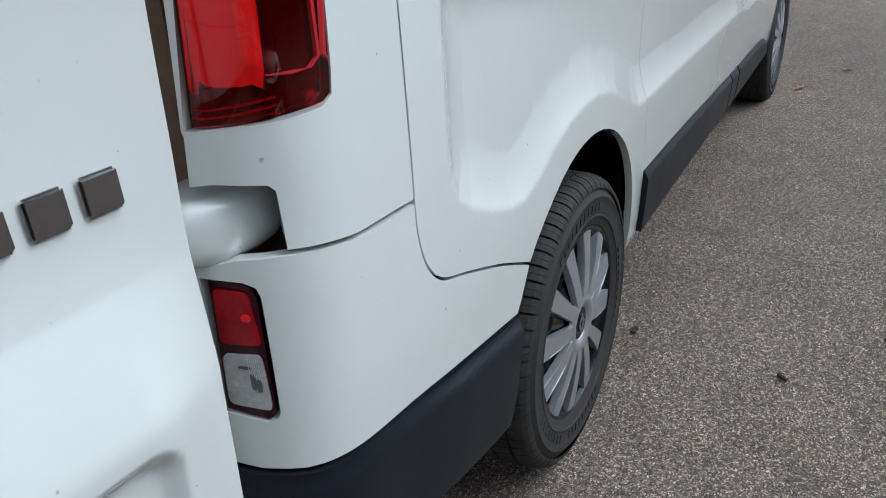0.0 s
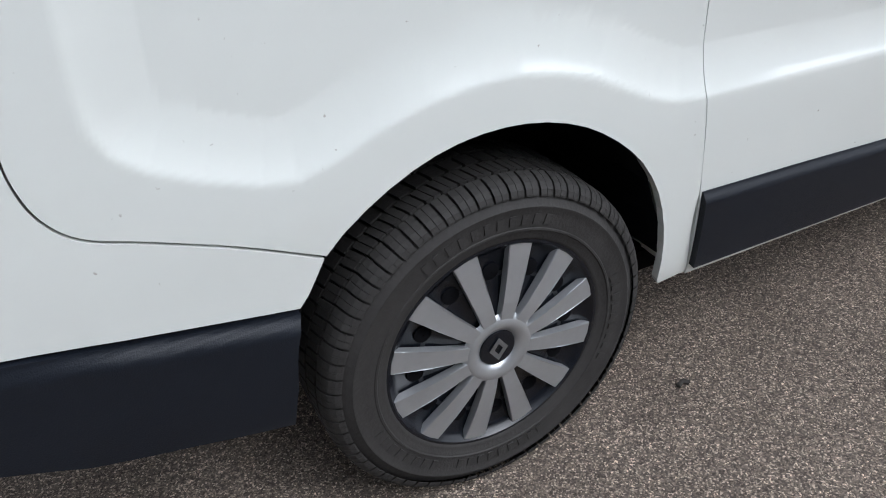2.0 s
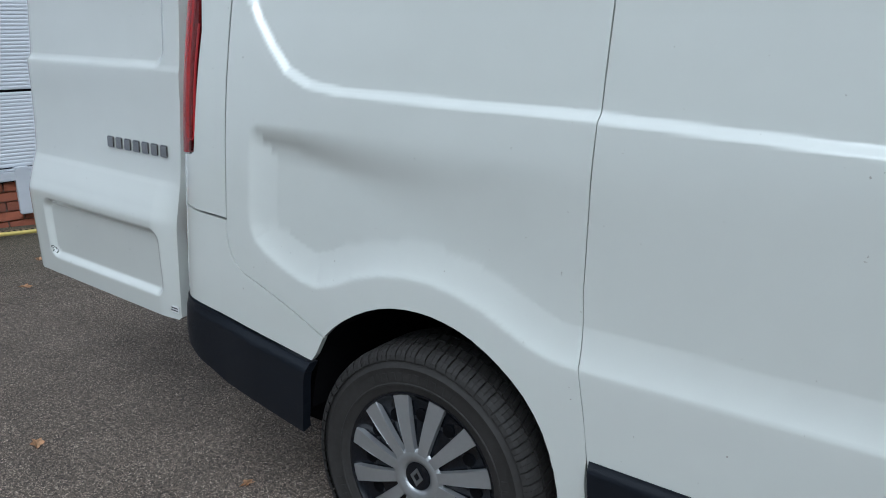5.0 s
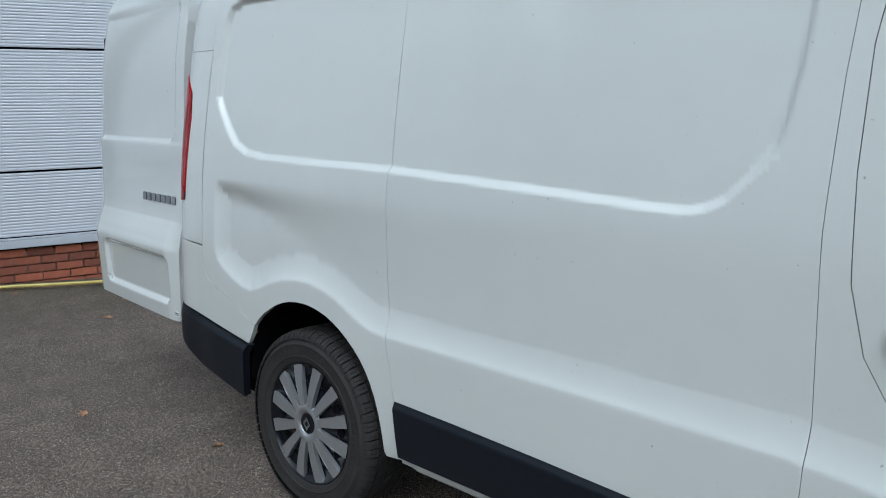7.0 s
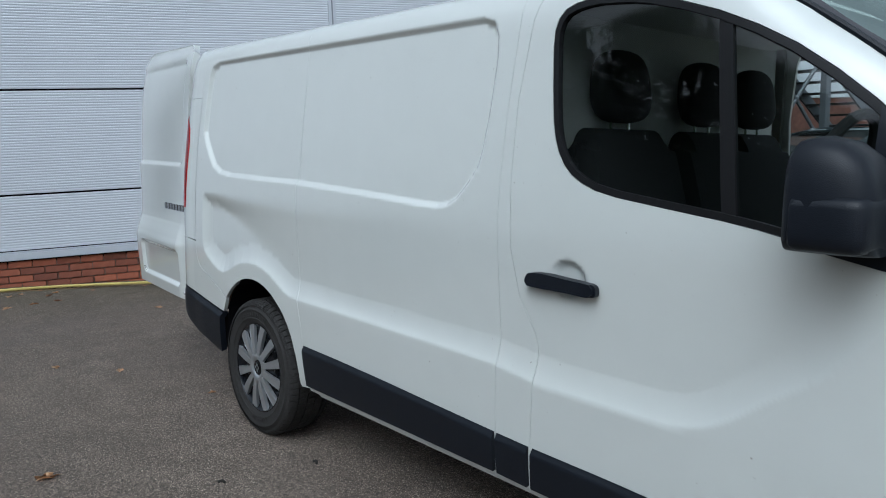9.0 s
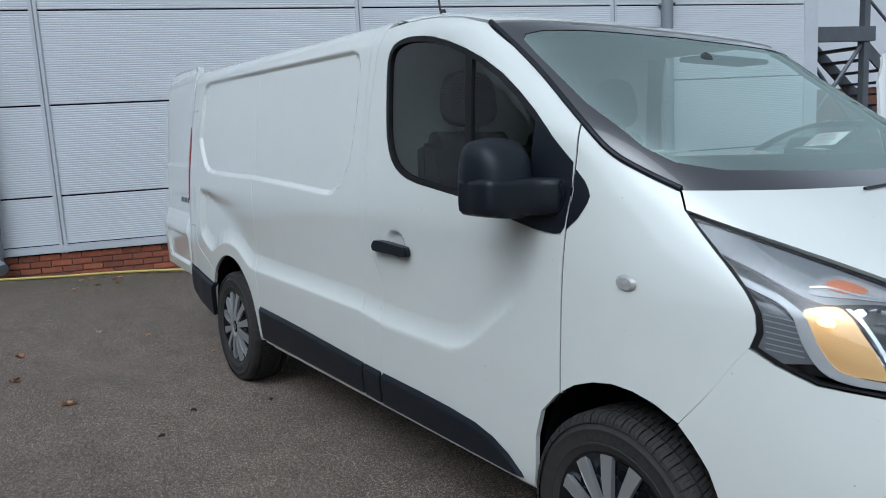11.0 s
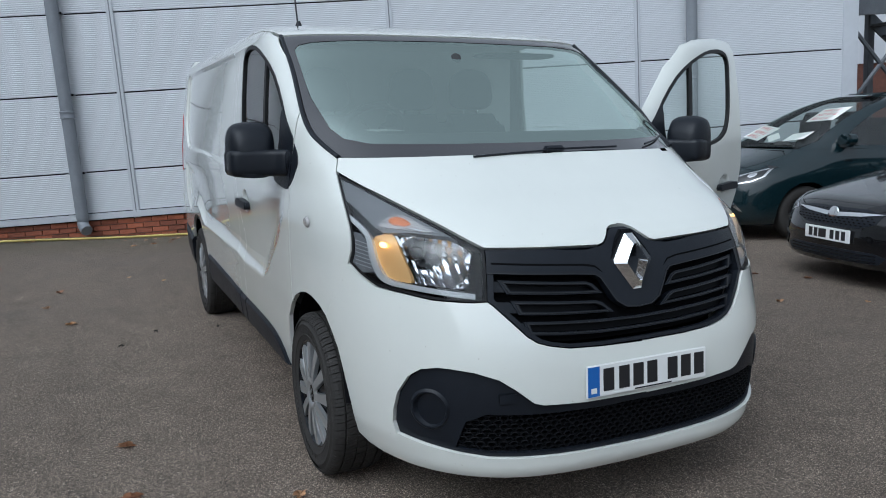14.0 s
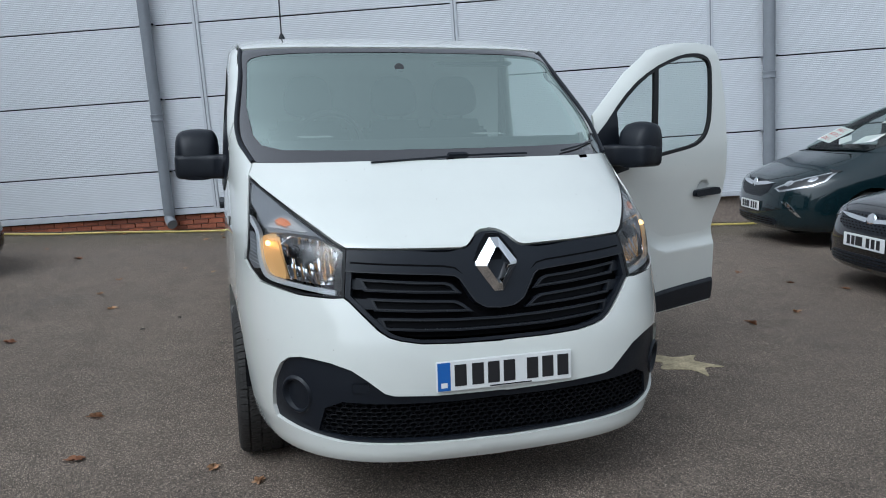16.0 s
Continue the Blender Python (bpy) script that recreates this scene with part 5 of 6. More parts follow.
def brickwork(name, a, c):
    """Each brick its own tone."""
    m = material(name, a, .85, vary=.22, scale=16, bump=.4, bump_scale=70)
    nt = m.node_tree
    b = nt.nodes["Principled BSDF"]
    src = b.inputs["Base Color"].links[0].from_socket
    info, mix, ramp = nt.nodes.new("ShaderNodeObjectInfo"), nt.nodes.new("ShaderNodeMix"), nt.nodes.new("ShaderNodeValToRGB")
    ramp.color_ramp.elements[0].color, ramp.color_ramp.elements[1].color = (*c, 1), (1.25, 1.12, 1.0, 1)
    mix.data_type, mix.blend_type = "RGBA", "MULTIPLY"
    mix.inputs[0].default_value = 1
    nt.links.new(info.outputs["Random"], ramp.inputs[0])
    nt.links.new(src, mix.inputs[6]), nt.links.new(ramp.outputs[0], mix.inputs[7])
    nt.links.new(mix.outputs[2], b.inputs["Base Color"])
    return m


TARMAC = tarmac()
CLAD = material("pale_grey_cladding", (.58, .60, .635), .55, vary=.035, scale=.6)
CLAD_TRIM = material("grey_flashing", (.52, .54, .575), .40, vary=.05, scale=2)
PIPE = material("grey_downpipe", (.20, .215, .24), .42, vary=.08, scale=6)
BRICK = brickwork("red_brick", (.30, .105, .062), (.62, .60, .62))
MORTAR = material("mortar", (.26, .21, .18), .9, vary=.25, scale=20, bump=.3)
STAIR_STEEL = material("galvanised_dark_steel", (.12, .13, .145), .5, metal=.4, vary=.15, scale=6)
STAIR_DARK = material("dark_steel", (.03, .032, .036), .5, vary=.2, scale=6)
GRATE = material("rusty_grating", (.20, .14, .075), .8, vary=.4, scale=18, bump=.4)
HOSE = material("yellow_hose", (.55, .44, .12), .5, vary=.2, scale=5)
LEAF = material("dead_leaf", (.34, .19, .10), .8, vary=.45, scale=40, bump=.3)
info, pick, leaf_mix = (LEAF.node_tree.nodes.new("ShaderNode" + k) for k in ("ObjectInfo", "ValToRGB", "Mix"))
leaf_mix.data_type, leaf_mix.blend_type = "RGBA", "MULTIPLY"
leaf_mix.inputs[0].default_value = 1
pick.color_ramp.elements[0].color, pick.color_ramp.elements[1].color = (.7, .5, .45, 1), (1.9, 2.1, 2.2, 1)
LEAF.node_tree.links.new(info.outputs["Random"], pick.inputs[0])
LEAF.node_tree.links.new(LEAF.node_tree.nodes["Principled BSDF"].inputs["Base Color"].links[0].from_socket, leaf_mix.inputs[6])
LEAF.node_tree.links.new(pick.outputs[0], leaf_mix.inputs[7])
LEAF.node_tree.links.new(leaf_mix.outputs[2], LEAF.node_tree.nodes["Principled BSDF"].inputs["Base Color"])
TWIG = material("dark_twig", (.03, .026, .022), .9)
STAIN = material("pale_dried_paint", (.42, .35, .22), .8, vary=.5, scale=9)

bm = bmesh.new()
xs = [-300, -60, -20] + [-10 + .5 * i for i in range(53)] + [30, 80, 300]
ys = [-300, -60, -20] + [-9 + .5 * i for i in range(45)] + [30, 80, 300]
grid = [[bm.verts.new((x, y, 0)) for y in ys] for x in xs]
for i in range(len(xs) - 1):
    for j in range(len(ys) - 1):
        bm.faces.new((grid[i][j], grid[i + 1][j], grid[i + 1][j + 1], grid[i][j + 1]))
for v in bm.verts:
    # the yard falls gently to the drain along the building
    w = (Vector((v.co.x + 5.113, v.co.y, 0))).dot(Vector((.95578, -.29407, 0)))
    v.co.z = -.06 * step(2.6, .3, w) if -9 < v.co.y < 13 else 0
ground = part("ground", bm, TARMAC, smooth=True)
tagged(ground, "dark damp tarmac yard with pale stone chips", "ground", kind="structure")

# ---- the building: its wall runs along local x, faces local -y ----
B = Matrix(((.29640, -.95502, -.00975, -5.113), (.95368, .29650, -.05072, 0), (.05133, .00573, .99867, 0), (0, 0, 0, 1)))
wall = part("wall_west", boxed(-20, 9.74, .06, .4, -.9, 7.2), MORTAR, m=B)
tagged(wall, "warehouse wall of pale grey ribbed metal cladding over brick", "wall", kind="structure")
ROWS = [.350, .922, 1.967, 3.025, 4.07, 5.12, 6.17, 7.2]
BAYS = [-19.8, -16.1, -12.4, -8.6, -4.85, -1.11, 2.62, 6.25, 9.55]


def ribbed(width, height, pitch=.026):
    """A sheet with fine level ribs."""
    n = max(2, round(height / pitch))
    prof, p = [(0, .03), (0, 0)], height / n
    for i in range(n):
        prof += [(p * (i + .10), 0), (p * (i + .30), -.0026), (p * (i + .72), -.0026), (p * (i + .92), 0)]
    prof += [(height, 0), (height, .03)]
    bm = bmesh.new()
    a, b = [[bm.verts.new((x, y, z)) for z, y in prof] for x in (0, width)]
    for i in range(len(prof) - 1):
        bm.faces.new((a[i], b[i], b[i + 1], a[i + 1]))
    return bm


seen = {}
for r, (z0, z1) in enumerate(zip(ROWS, ROWS[1:])):
    for c, (u0, u1) in enumerate(zip(BAYS, BAYS[1:])):
        low = .06 if (r == 0 and u0 >= 2.5) else z0
        key = (round(u1 - u0, 2), round(z1 - low, 3))
        m = pose(u0 + .004, .0, low + .010)
        if key in seen:
            share(seen[key], wall, m)
        else:
            seen[key] = part("cladding_panel", ribbed(u1 - u0 - .008, z1 - low - .020), CLAD, wall, m=m)
gap = boxed(-20, 9.69, .02, .06, .22, 7.2)
part("joint_backing", gap, DARK, wall)
for u in BAYS[1:-1]:
    trim = part("joint_strip", boxed(u - .045, u + .045, -.022, .01, .25, 7.15, .006), CLAD_TRIM, wall)
    part("joint_groove", boxed(u - .008, u + .008, -.0235, -.020, .25, 7.15), PIPE, trim)
part("corner_flashing", boxed(9.52, 9.77, -.025, .40, -.2, 7.2, .006), CLAD_TRIM, wall)
part("base_flashing", boxed(-20, .77, -.045, .03, .262, .332, .006), CLAD_TRIM, wall)
part("base_drip", boxed(-20, .77, -.03, .02, .335, .348, .002), CLAD_TRIM, wall)
part("base_flashing", boxed(.77, 9.62, -.045, .03, .0, .075, .006), CLAD_TRIM, wall)
part("low_cladding", ribbed(1.82, .29), CLAD, wall, m=pose(.79, 0, .06))
part("door_jamb", boxed(.73, .83, -.05, .04, .0, .36, .006), CLAD_TRIM, wall)


def downpipe(u):
    root = part("downpipe", lathe([(.082, .30), (.082, 7.2)], 20, "z"), PIPE, wall, "grey round metal downpipe", smooth=True, m=pose(u, -.12, 0))
    for z in (1.71, 4.7):
        part("pipe_collar", lathe([(.083, z - .05), (.094, z - .045), (.094, z - .03), (.089, z - .02), (.089, z + .02), (.094, z + .03), (.094, z + .045), (.083, z + .05)], 20, "z"), PIPE, root, smooth=True)
    for z in (.922, 1.967, 3.025, 4.07):
        part("pipe_clip", boxed(-.09, .105, -.02, .115, z - .012, z + .012, .004), PIPE, root)
        part("clip_bolt", lathe([(.001, -.012), (.016, -.012), (.016, .0)], 10), DARK, root, m=pose(.105, -.01, z))
    shoe = [(0, 0, .33), (0, 0, .26), (.0, -.015, .22), (.03, -.05, .17), (.06, -.09, .14)]
    part("pipe_shoe", tube(rounded(shoe, 4, False), .075, 16), PIPE, root, smooth=True)
downpipe(-1.80), downpipe(7.04)
# brick plinth
plinth = part("brick_plinth", boxed(-20, 2.6, .035, .06, -.7, .262), MORTAR, wall)
brick_mesh = None
for row in range(6):
    z = .255 - .075 * (row + 1)
    for k in range(48):
        u = -7.0 + .225 * k + (.1125 if row % 2 else 0)
        m = pose(u + random.uniform(-.002, .002), random.uniform(-.003, .003), z, 0, 0, random.uniform(-.4, .4))
        if brick_mesh is None:
            brick_mesh = part("brick", boxed(0, .215, .0, .05, 0, .065, .004), BRICK, plinth, m=m)
        else:
            share(brick_mesh, plinth, m)
drain = part("drain_channel", boxed(-9, 2.6, -.30, -.14, -.075, .0), GRATE, None, m=B @ pose(0, 0, 0))
drain.matrix_world = Matrix(((.29640, -.95502, 0, -5.113), (.95368, .29650, 0, 0), (0, 0, 1, -.052), (0, 0, 0, 1)))
tagged(drain, "rusty slotted drain channel along the wall", "drain", kind="structure")
bm = bmesh.new()
for k in range(290):
    box(bm, -9 + k * .04, -9 + k * .04 + .018, -.275, -.165, -.003, .002)
tagged(part("drain_slot", bm, DARK, drain), kind="stuff")
pts = [(u, -.34 - .05 * math.sin(u * 1.3) - .03 * math.sin(u * 3.1), .012 + .02 * max(0, math.sin(u * .9 + 1))) for u in np.linspace(-8.5, 9.0, 70)]
hose = part("hose", tube(pts, .014, 8), HOSE, m=drain.matrix_world.copy(), smooth=True)
tagged(hose, "long yellow hose lying along the foot of the wall", "hose")

# ---- steel fire stairs past the building's corner ----
stairs = thing("fire_escape", "grey steel outside staircase with open treads", "stairs", m=B)
for u, y in ((10.02, .55), (11.25, .55), (10.02, 1.75), (11.25, 1.75), (14.2, .55), (14.2, 1.75)):
    part("post", boxed(u - .06, u + .06, y - .06, y + .06, -1.2, 5.2 if u < 14 else .6, .006), STAIR_STEEL, stairs)
part("landing", boxed(9.7, 11.35, .5, 1.8, 2.62, 2.68), STAIR_DARK, stairs)
part("landing_beam", boxed(9.7, 11.4, .46, .54, 2.50, 2.74, .006), STAIR_STEEL, stairs)
for (u0, z0), (u1, z1) in (((9.98, 2.45), (11.2, 1.0)), ((9.98, 1.0), (11.2, 2.45))):
    part("brace", tube([(u0, .56, z0), (u1, .56, z1)], .035, 6), STAIR_STEEL, stairs)
for y in (.62, 1.68):
    part("stringer", prism([(11.2, 2.68), (11.2, 2.42), (14.5, -.5), (14.5, -.24)], (y - .02, y + .02)), STAIR_STEEL, stairs)
    part("stringer", prism([(11.2, 2.66), (10.2, 2.9), (7.9, 4.9), (8.0, 5.1), (10.3, 3.12)], (y + .7 - .02, y + .7 + .02)), STAIR_STEEL, stairs)
for k in range(15):
    part("tread", boxed(-.14, .14, .62, 1.68, -.02, .02), STAIR_DARK, stairs, m=pose(11.35 + k * .22, 0, 2.42 - k * .195))
for k in range(9):
    part("tread", boxed(-.14, .14, 1.3, 2.3, -.02, .02), STAIR_DARK, stairs, m=pose(10.3 - k * .22, .4, 2.9 + k * .195))
for z in (3.2, 3.7):
    part("handrail", tube([(9.8, .55, z), (11.3, .55, z), (14.4, .55, z - 2.8)], .025, 8), STAIR_STEEL, stairs)
far = part("far_building", boxed(8.6, 24, 4.6, 5.2, -1, 1.86), material("dark_brick", (.13, .055, .04), .9, vary=.35, scale=9, bump=.3), m=B)
tagged(far, "dark red brick wall with pale cladding above", "building", kind="structure")
part("upper_cladding", boxed(8.6, 24, 4.56, 5.2, 1.862, 6.5), CLAD, far)

# plain low building, added unseen, closes the yard ahead of the van, bounces light
ahead = part("facing_building", boxed(25, 25.7, -30, 40, 0, 4.0), material("pale_render", (.50, .49, .46), .85, vary=.12, scale=.8, bump=.15))
tagged(ahead, "plain pale rendered building added out of view to bounce light", "building", kind="structure")
part("roof_edge", boxed(24.7, 25.9, -30.2, 40.2, 4.0, 4.3, .03), CLAD_TRIM, ahead)

# ---- a row of trees across the yard, behind the way ----
BARK = material("tree_bark", (.09, .075, .06), .9, vary=.35, scale=6, bump=.6, bump_scale=25)
FOLIAGE = material("tree_leaves", (.045, .065, .022), .7, vary=.45, scale=1.5)


def tree_at(m, copy_of=None):
    label = "leafy green tree at the edge of the yard"
    if copy_of is not None:
        return tagged(copy_thing(copy_of, m), label, "tree", "yard trees")
    root = thing("tree", label, "tree", "yard trees", m=m)
    rnd = random.Random(11)
    bm = lathe([(.24, 0), (.18, .5), (.15, 2.2), (.11, 4.2), (.05, 6.2), (.01, 7.4)], 12, "z")
    for v in bm.verts:
        v.co.x += .12 * math.sin(v.co.z * .7)
    part("trunk", bm, BARK, root, smooth=True)
    tips = [(0, 0, 7.4)]
    for k in range(13):
        a, z = k * 2.4, 1.8 + k * .38
        r = 2.6 * (1 - (k / 16) ** 2) * rnd.uniform(.75, 1.1)
        p = [(0, 0, z), (r * .5 * math.cos(a), r * .5 * math.sin(a), z + .45 * r), (r * math.cos(a + .2), r * math.sin(a + .2), z + .7 * r)]
        part("limb", tube(rounded(p, 4, False), .045 - .002 * k, 6), BARK, root, smooth=True)
        tips += [p[1], p[2], tuple((Vector(p[1]) + Vector(p[2])) / 2)]
    verts, faces = [], []
    for t in tips:
        for c in range(4):
            o = Vector(t) + Vector((rnd.gauss(0, .42), rnd.gauss(0, .42), rnd.gauss(0, .38)))
            for l in range(52):
                q = o + Vector((rnd.gauss(0, .24), rnd.gauss(0, .24), rnd.gauss(0, .2)))
                d = Vector((rnd.uniform(-1, 1), rnd.uniform(-1, 1), rnd.uniform(-.8, .3))).normalized() * rnd.uniform(.15, .24)
                e = d.cross(Vector((rnd.uniform(-1, 1), rnd.uniform(-1, 1), 1))).normalized() * .075
                n = len(verts)
                verts += [tuple(q), tuple(q + d * .5 + e), tuple(q + d), tuple(q + d * .5 - e)]
                faces.append((n, n + 1, n + 2, n + 3))
    me = bpy.data.meshes.new("crown")
    me.from_pydata(verts, [], faces)
    tagged(mesh_part("crown", me, FOLIAGE, root, "crown of small green leaves"), kind="stuff")
    return root


first_tree = tree_at(pose(-1.5, -13.5, 0))
for x, y, s, r in ((-6.5, -14.2, 1.1, 40), (-11.5, -13.2, .95, 130), (-17, -15, 1.2, 200), (3.6, -14.6, 1.05, 260), (8.8, -15.2, .9, 310), (-24, -16, 1.1, 20), (-4, -17, 1.25, 95), (-14.5, -18, 1.3, 300), (1, -17.5, 1.2, 170)):
    tree_at(pose(x, y, 0, 0, 0, r) @ Matrix.Scale(s, 4), first_tree)

# a clipped hedge under the trees
bm, rnd = bmesh.new(), random.Random(5)
core = [(-40 + k, -15.4 + .25 * math.sin(k * 1.7), 4.6 + .35 * math.sin(k * 2.3)) for k in range(58)]
lo = [bm.verts.new((x, y - .5, 0)) for x, y, z in core]
f0 = [bm.verts.new((x, y, 0)) for x, y, z in core]
f1 = [bm.verts.new((x, y - .3, z)) for x, y, z in core]
f2 = [bm.verts.new((x, y - 1.2, z)) for x, y, z in core]
for a, b in ((f0, f1), (f1, f2)):
    for i in range(57):
        bm.faces.new((a[i], a[i + 1], b[i + 1], b[i]))
for v in lo:
    bm.verts.remove(v)
for k in range(9000):
    q = Vector((rnd.uniform(-40, 17), -15.3 + rnd.gauss(0, .16), 5.2 * rnd.random() ** .8))
    d = Vector((rnd.uniform(-1, 1), rnd.uniform(-.6, 1), rnd.uniform(-1, .4))).normalized() * rnd.uniform(.12, .22)
    e = d.cross(Vector((rnd.uniform(-1, 1), 1, rnd.uniform(-1, 1)))).normalized() * .07
    bm.faces.new([bm.verts.new(p) for p in (q, q + d * .5 + e, q + d, q + d * .5 - e)])
me = bpy.data.meshes.new("hedge")
bm.to_mesh(me)
bm.free()
tagged(mesh_part("hedge", me, FOLIAGE), "dense dark green hedge along the yard's edge", "hedge", kind="stuff")

# ---- fallen leaves and small litter ----
def leaf_mesh(seed):
    rnd = random.Random(seed)
    bm, n = bmesh.new(), 18
    ring = []
    for i in range(n):
        a = 2 * math.pi * i / n
        r = .045 * (1 + .35 * math.cos(5 * a) * rnd.uniform(.6, 1.2)) * (.8 + .2 * rnd.random())
        ring.append(bm.verts.new((r * 1.25 * math.cos(a), r * .8 * math.sin(a), .004 + .014 * rnd.random() + .010 * abs(math.sin(a)))))
    c = bm.verts.new((0, 0, .006))
    for i in range(n):
        bm.faces.new((c, ring[i], ring[(i + 1) % n]))
    bmesh.ops.solidify(bm, geom=bm.faces[:], thickness=.0015)
    return bm
LEAVES = [(-1.80, -1.40), (-.07, -1.89), (-3.68, .15), (-4.03, -.79), (-3.91, -1.22), (-.74, -2.08), (-4.0, -1.0), (-1.36, -1.99), (3.04, -1.66), (3.31, -1.06), (.95, 3.85), (1.86, 3.16),
          (1.33, 4.1), (2.2, 3.73), (2.02, 2.63), (2.5, -1.65), (3.5, -.88), (.78, -2.45), (.41, 3.72), (-3.82, -3.12), (3.78, -1.27), (5.49, -1.48), (-.72, -.85), (-1.48, -1.11), (-2.9, -2.6), (-2.6, 2.9), (-3.2, -.2)]
shapes = []
for i, (x, y) in enumerate(LEAVES):
    m = pose(x, y, .0, 0, 0, 77 * i % 360) @ Matrix.Scale(.4 if i == 22 else .55 + .45 * ((i * 37) % 10) / 10, 4)
    if len(shapes) < 4:
        ob = part("leaf", leaf_mesh(i), LEAF, m=m)
        shapes.append(ob)
    else:
        ob = share(shapes[i % 4], None, m, "leaf")
    tagged(ob, "curled brown dead leaf on the tarmac", "leaf", "fallen leaves")
litter = random.Random(3)
for i in range(34):
    p = drain.matrix_world @ Vector((litter.uniform(-5.5, 2.4), -.33 - abs(litter.gauss(0, .22)), 0))
    ob = share(shapes[i % 4], None, pose(p.x, p.y, -.058, 0, 0, litter.uniform(0, 360)) @ Matrix.Scale(litter.uniform(.35, .8), 4), "leaf")
    tagged(ob, "small brown dead leaf by the drain", "leaf", "fallen leaves")
for i, (x, y) in enumerate(((.511, -.931), (.437, -1.343), (.724, -1.585))):
    bm = tube(rounded([(-.016, 0, .006), (0, .006, .010), (.013, -.002, .006)], 4, False), .006, 6)
    tagged(part("twig", bm, TWIG, m=pose(x, y, 0, 0, 0, 50 * i)), "tiny dark twig on the tarmac", "twig", "twigs")
def blot(pts, name, m):
    bm = prism(rounded(pts, 4), (.0, .003), at=lambda a, b, d: (a, b, d))
    tagged(part(name, bm, STAIN, m=m), "pale dried paint spilt on the tarmac", "stain")
blot([(-.2, -.2), (-.08, -.12), (.0, -.22), (.12, -.1), (.25, -.12), (.14, .0), (.2, .1), (.02, .06), (-.05, .16), (-.1, .02), (-.22, -.04)], "paint_stain", pose(2.66, 1.68, .001, 0, 0, 20))
blot([(-.03, -.08), (.04, -.06), (.03, .01), (.06, .08), (-.01, .06), (-.04, .0)], "paint_stain", pose(4.33, .735, .001, 0, 0, 40))


# ---- parked cars ----
GREEN_BLACK = material("dark_green_black_paint", (.005, .015, .019), .15, coat=1.0, spec=.2, vary=.1, scale=2)
JET = material("black_car_paint", (.005, .005, .006), .15, coat=1.0, spec=.2)
CAR_GLASS = glass("car_window_glass", (.74, .79, .77), even=.08)
CAR_LAMP = material("car_lamp", (.42, .43, .45), .15, metal=.6, coat=1.0, vary=.4, scale=18, bump=.3, bump_scale=40)
PAPER = material("white_paper", (.80, .79, .77), .7, vary=.03, scale=6)
RED_INK = material("red_ink", (.62, .05, .06), .6)
ALLOY = material("alloy", (.55, .56, .57), .25, metal=.9)


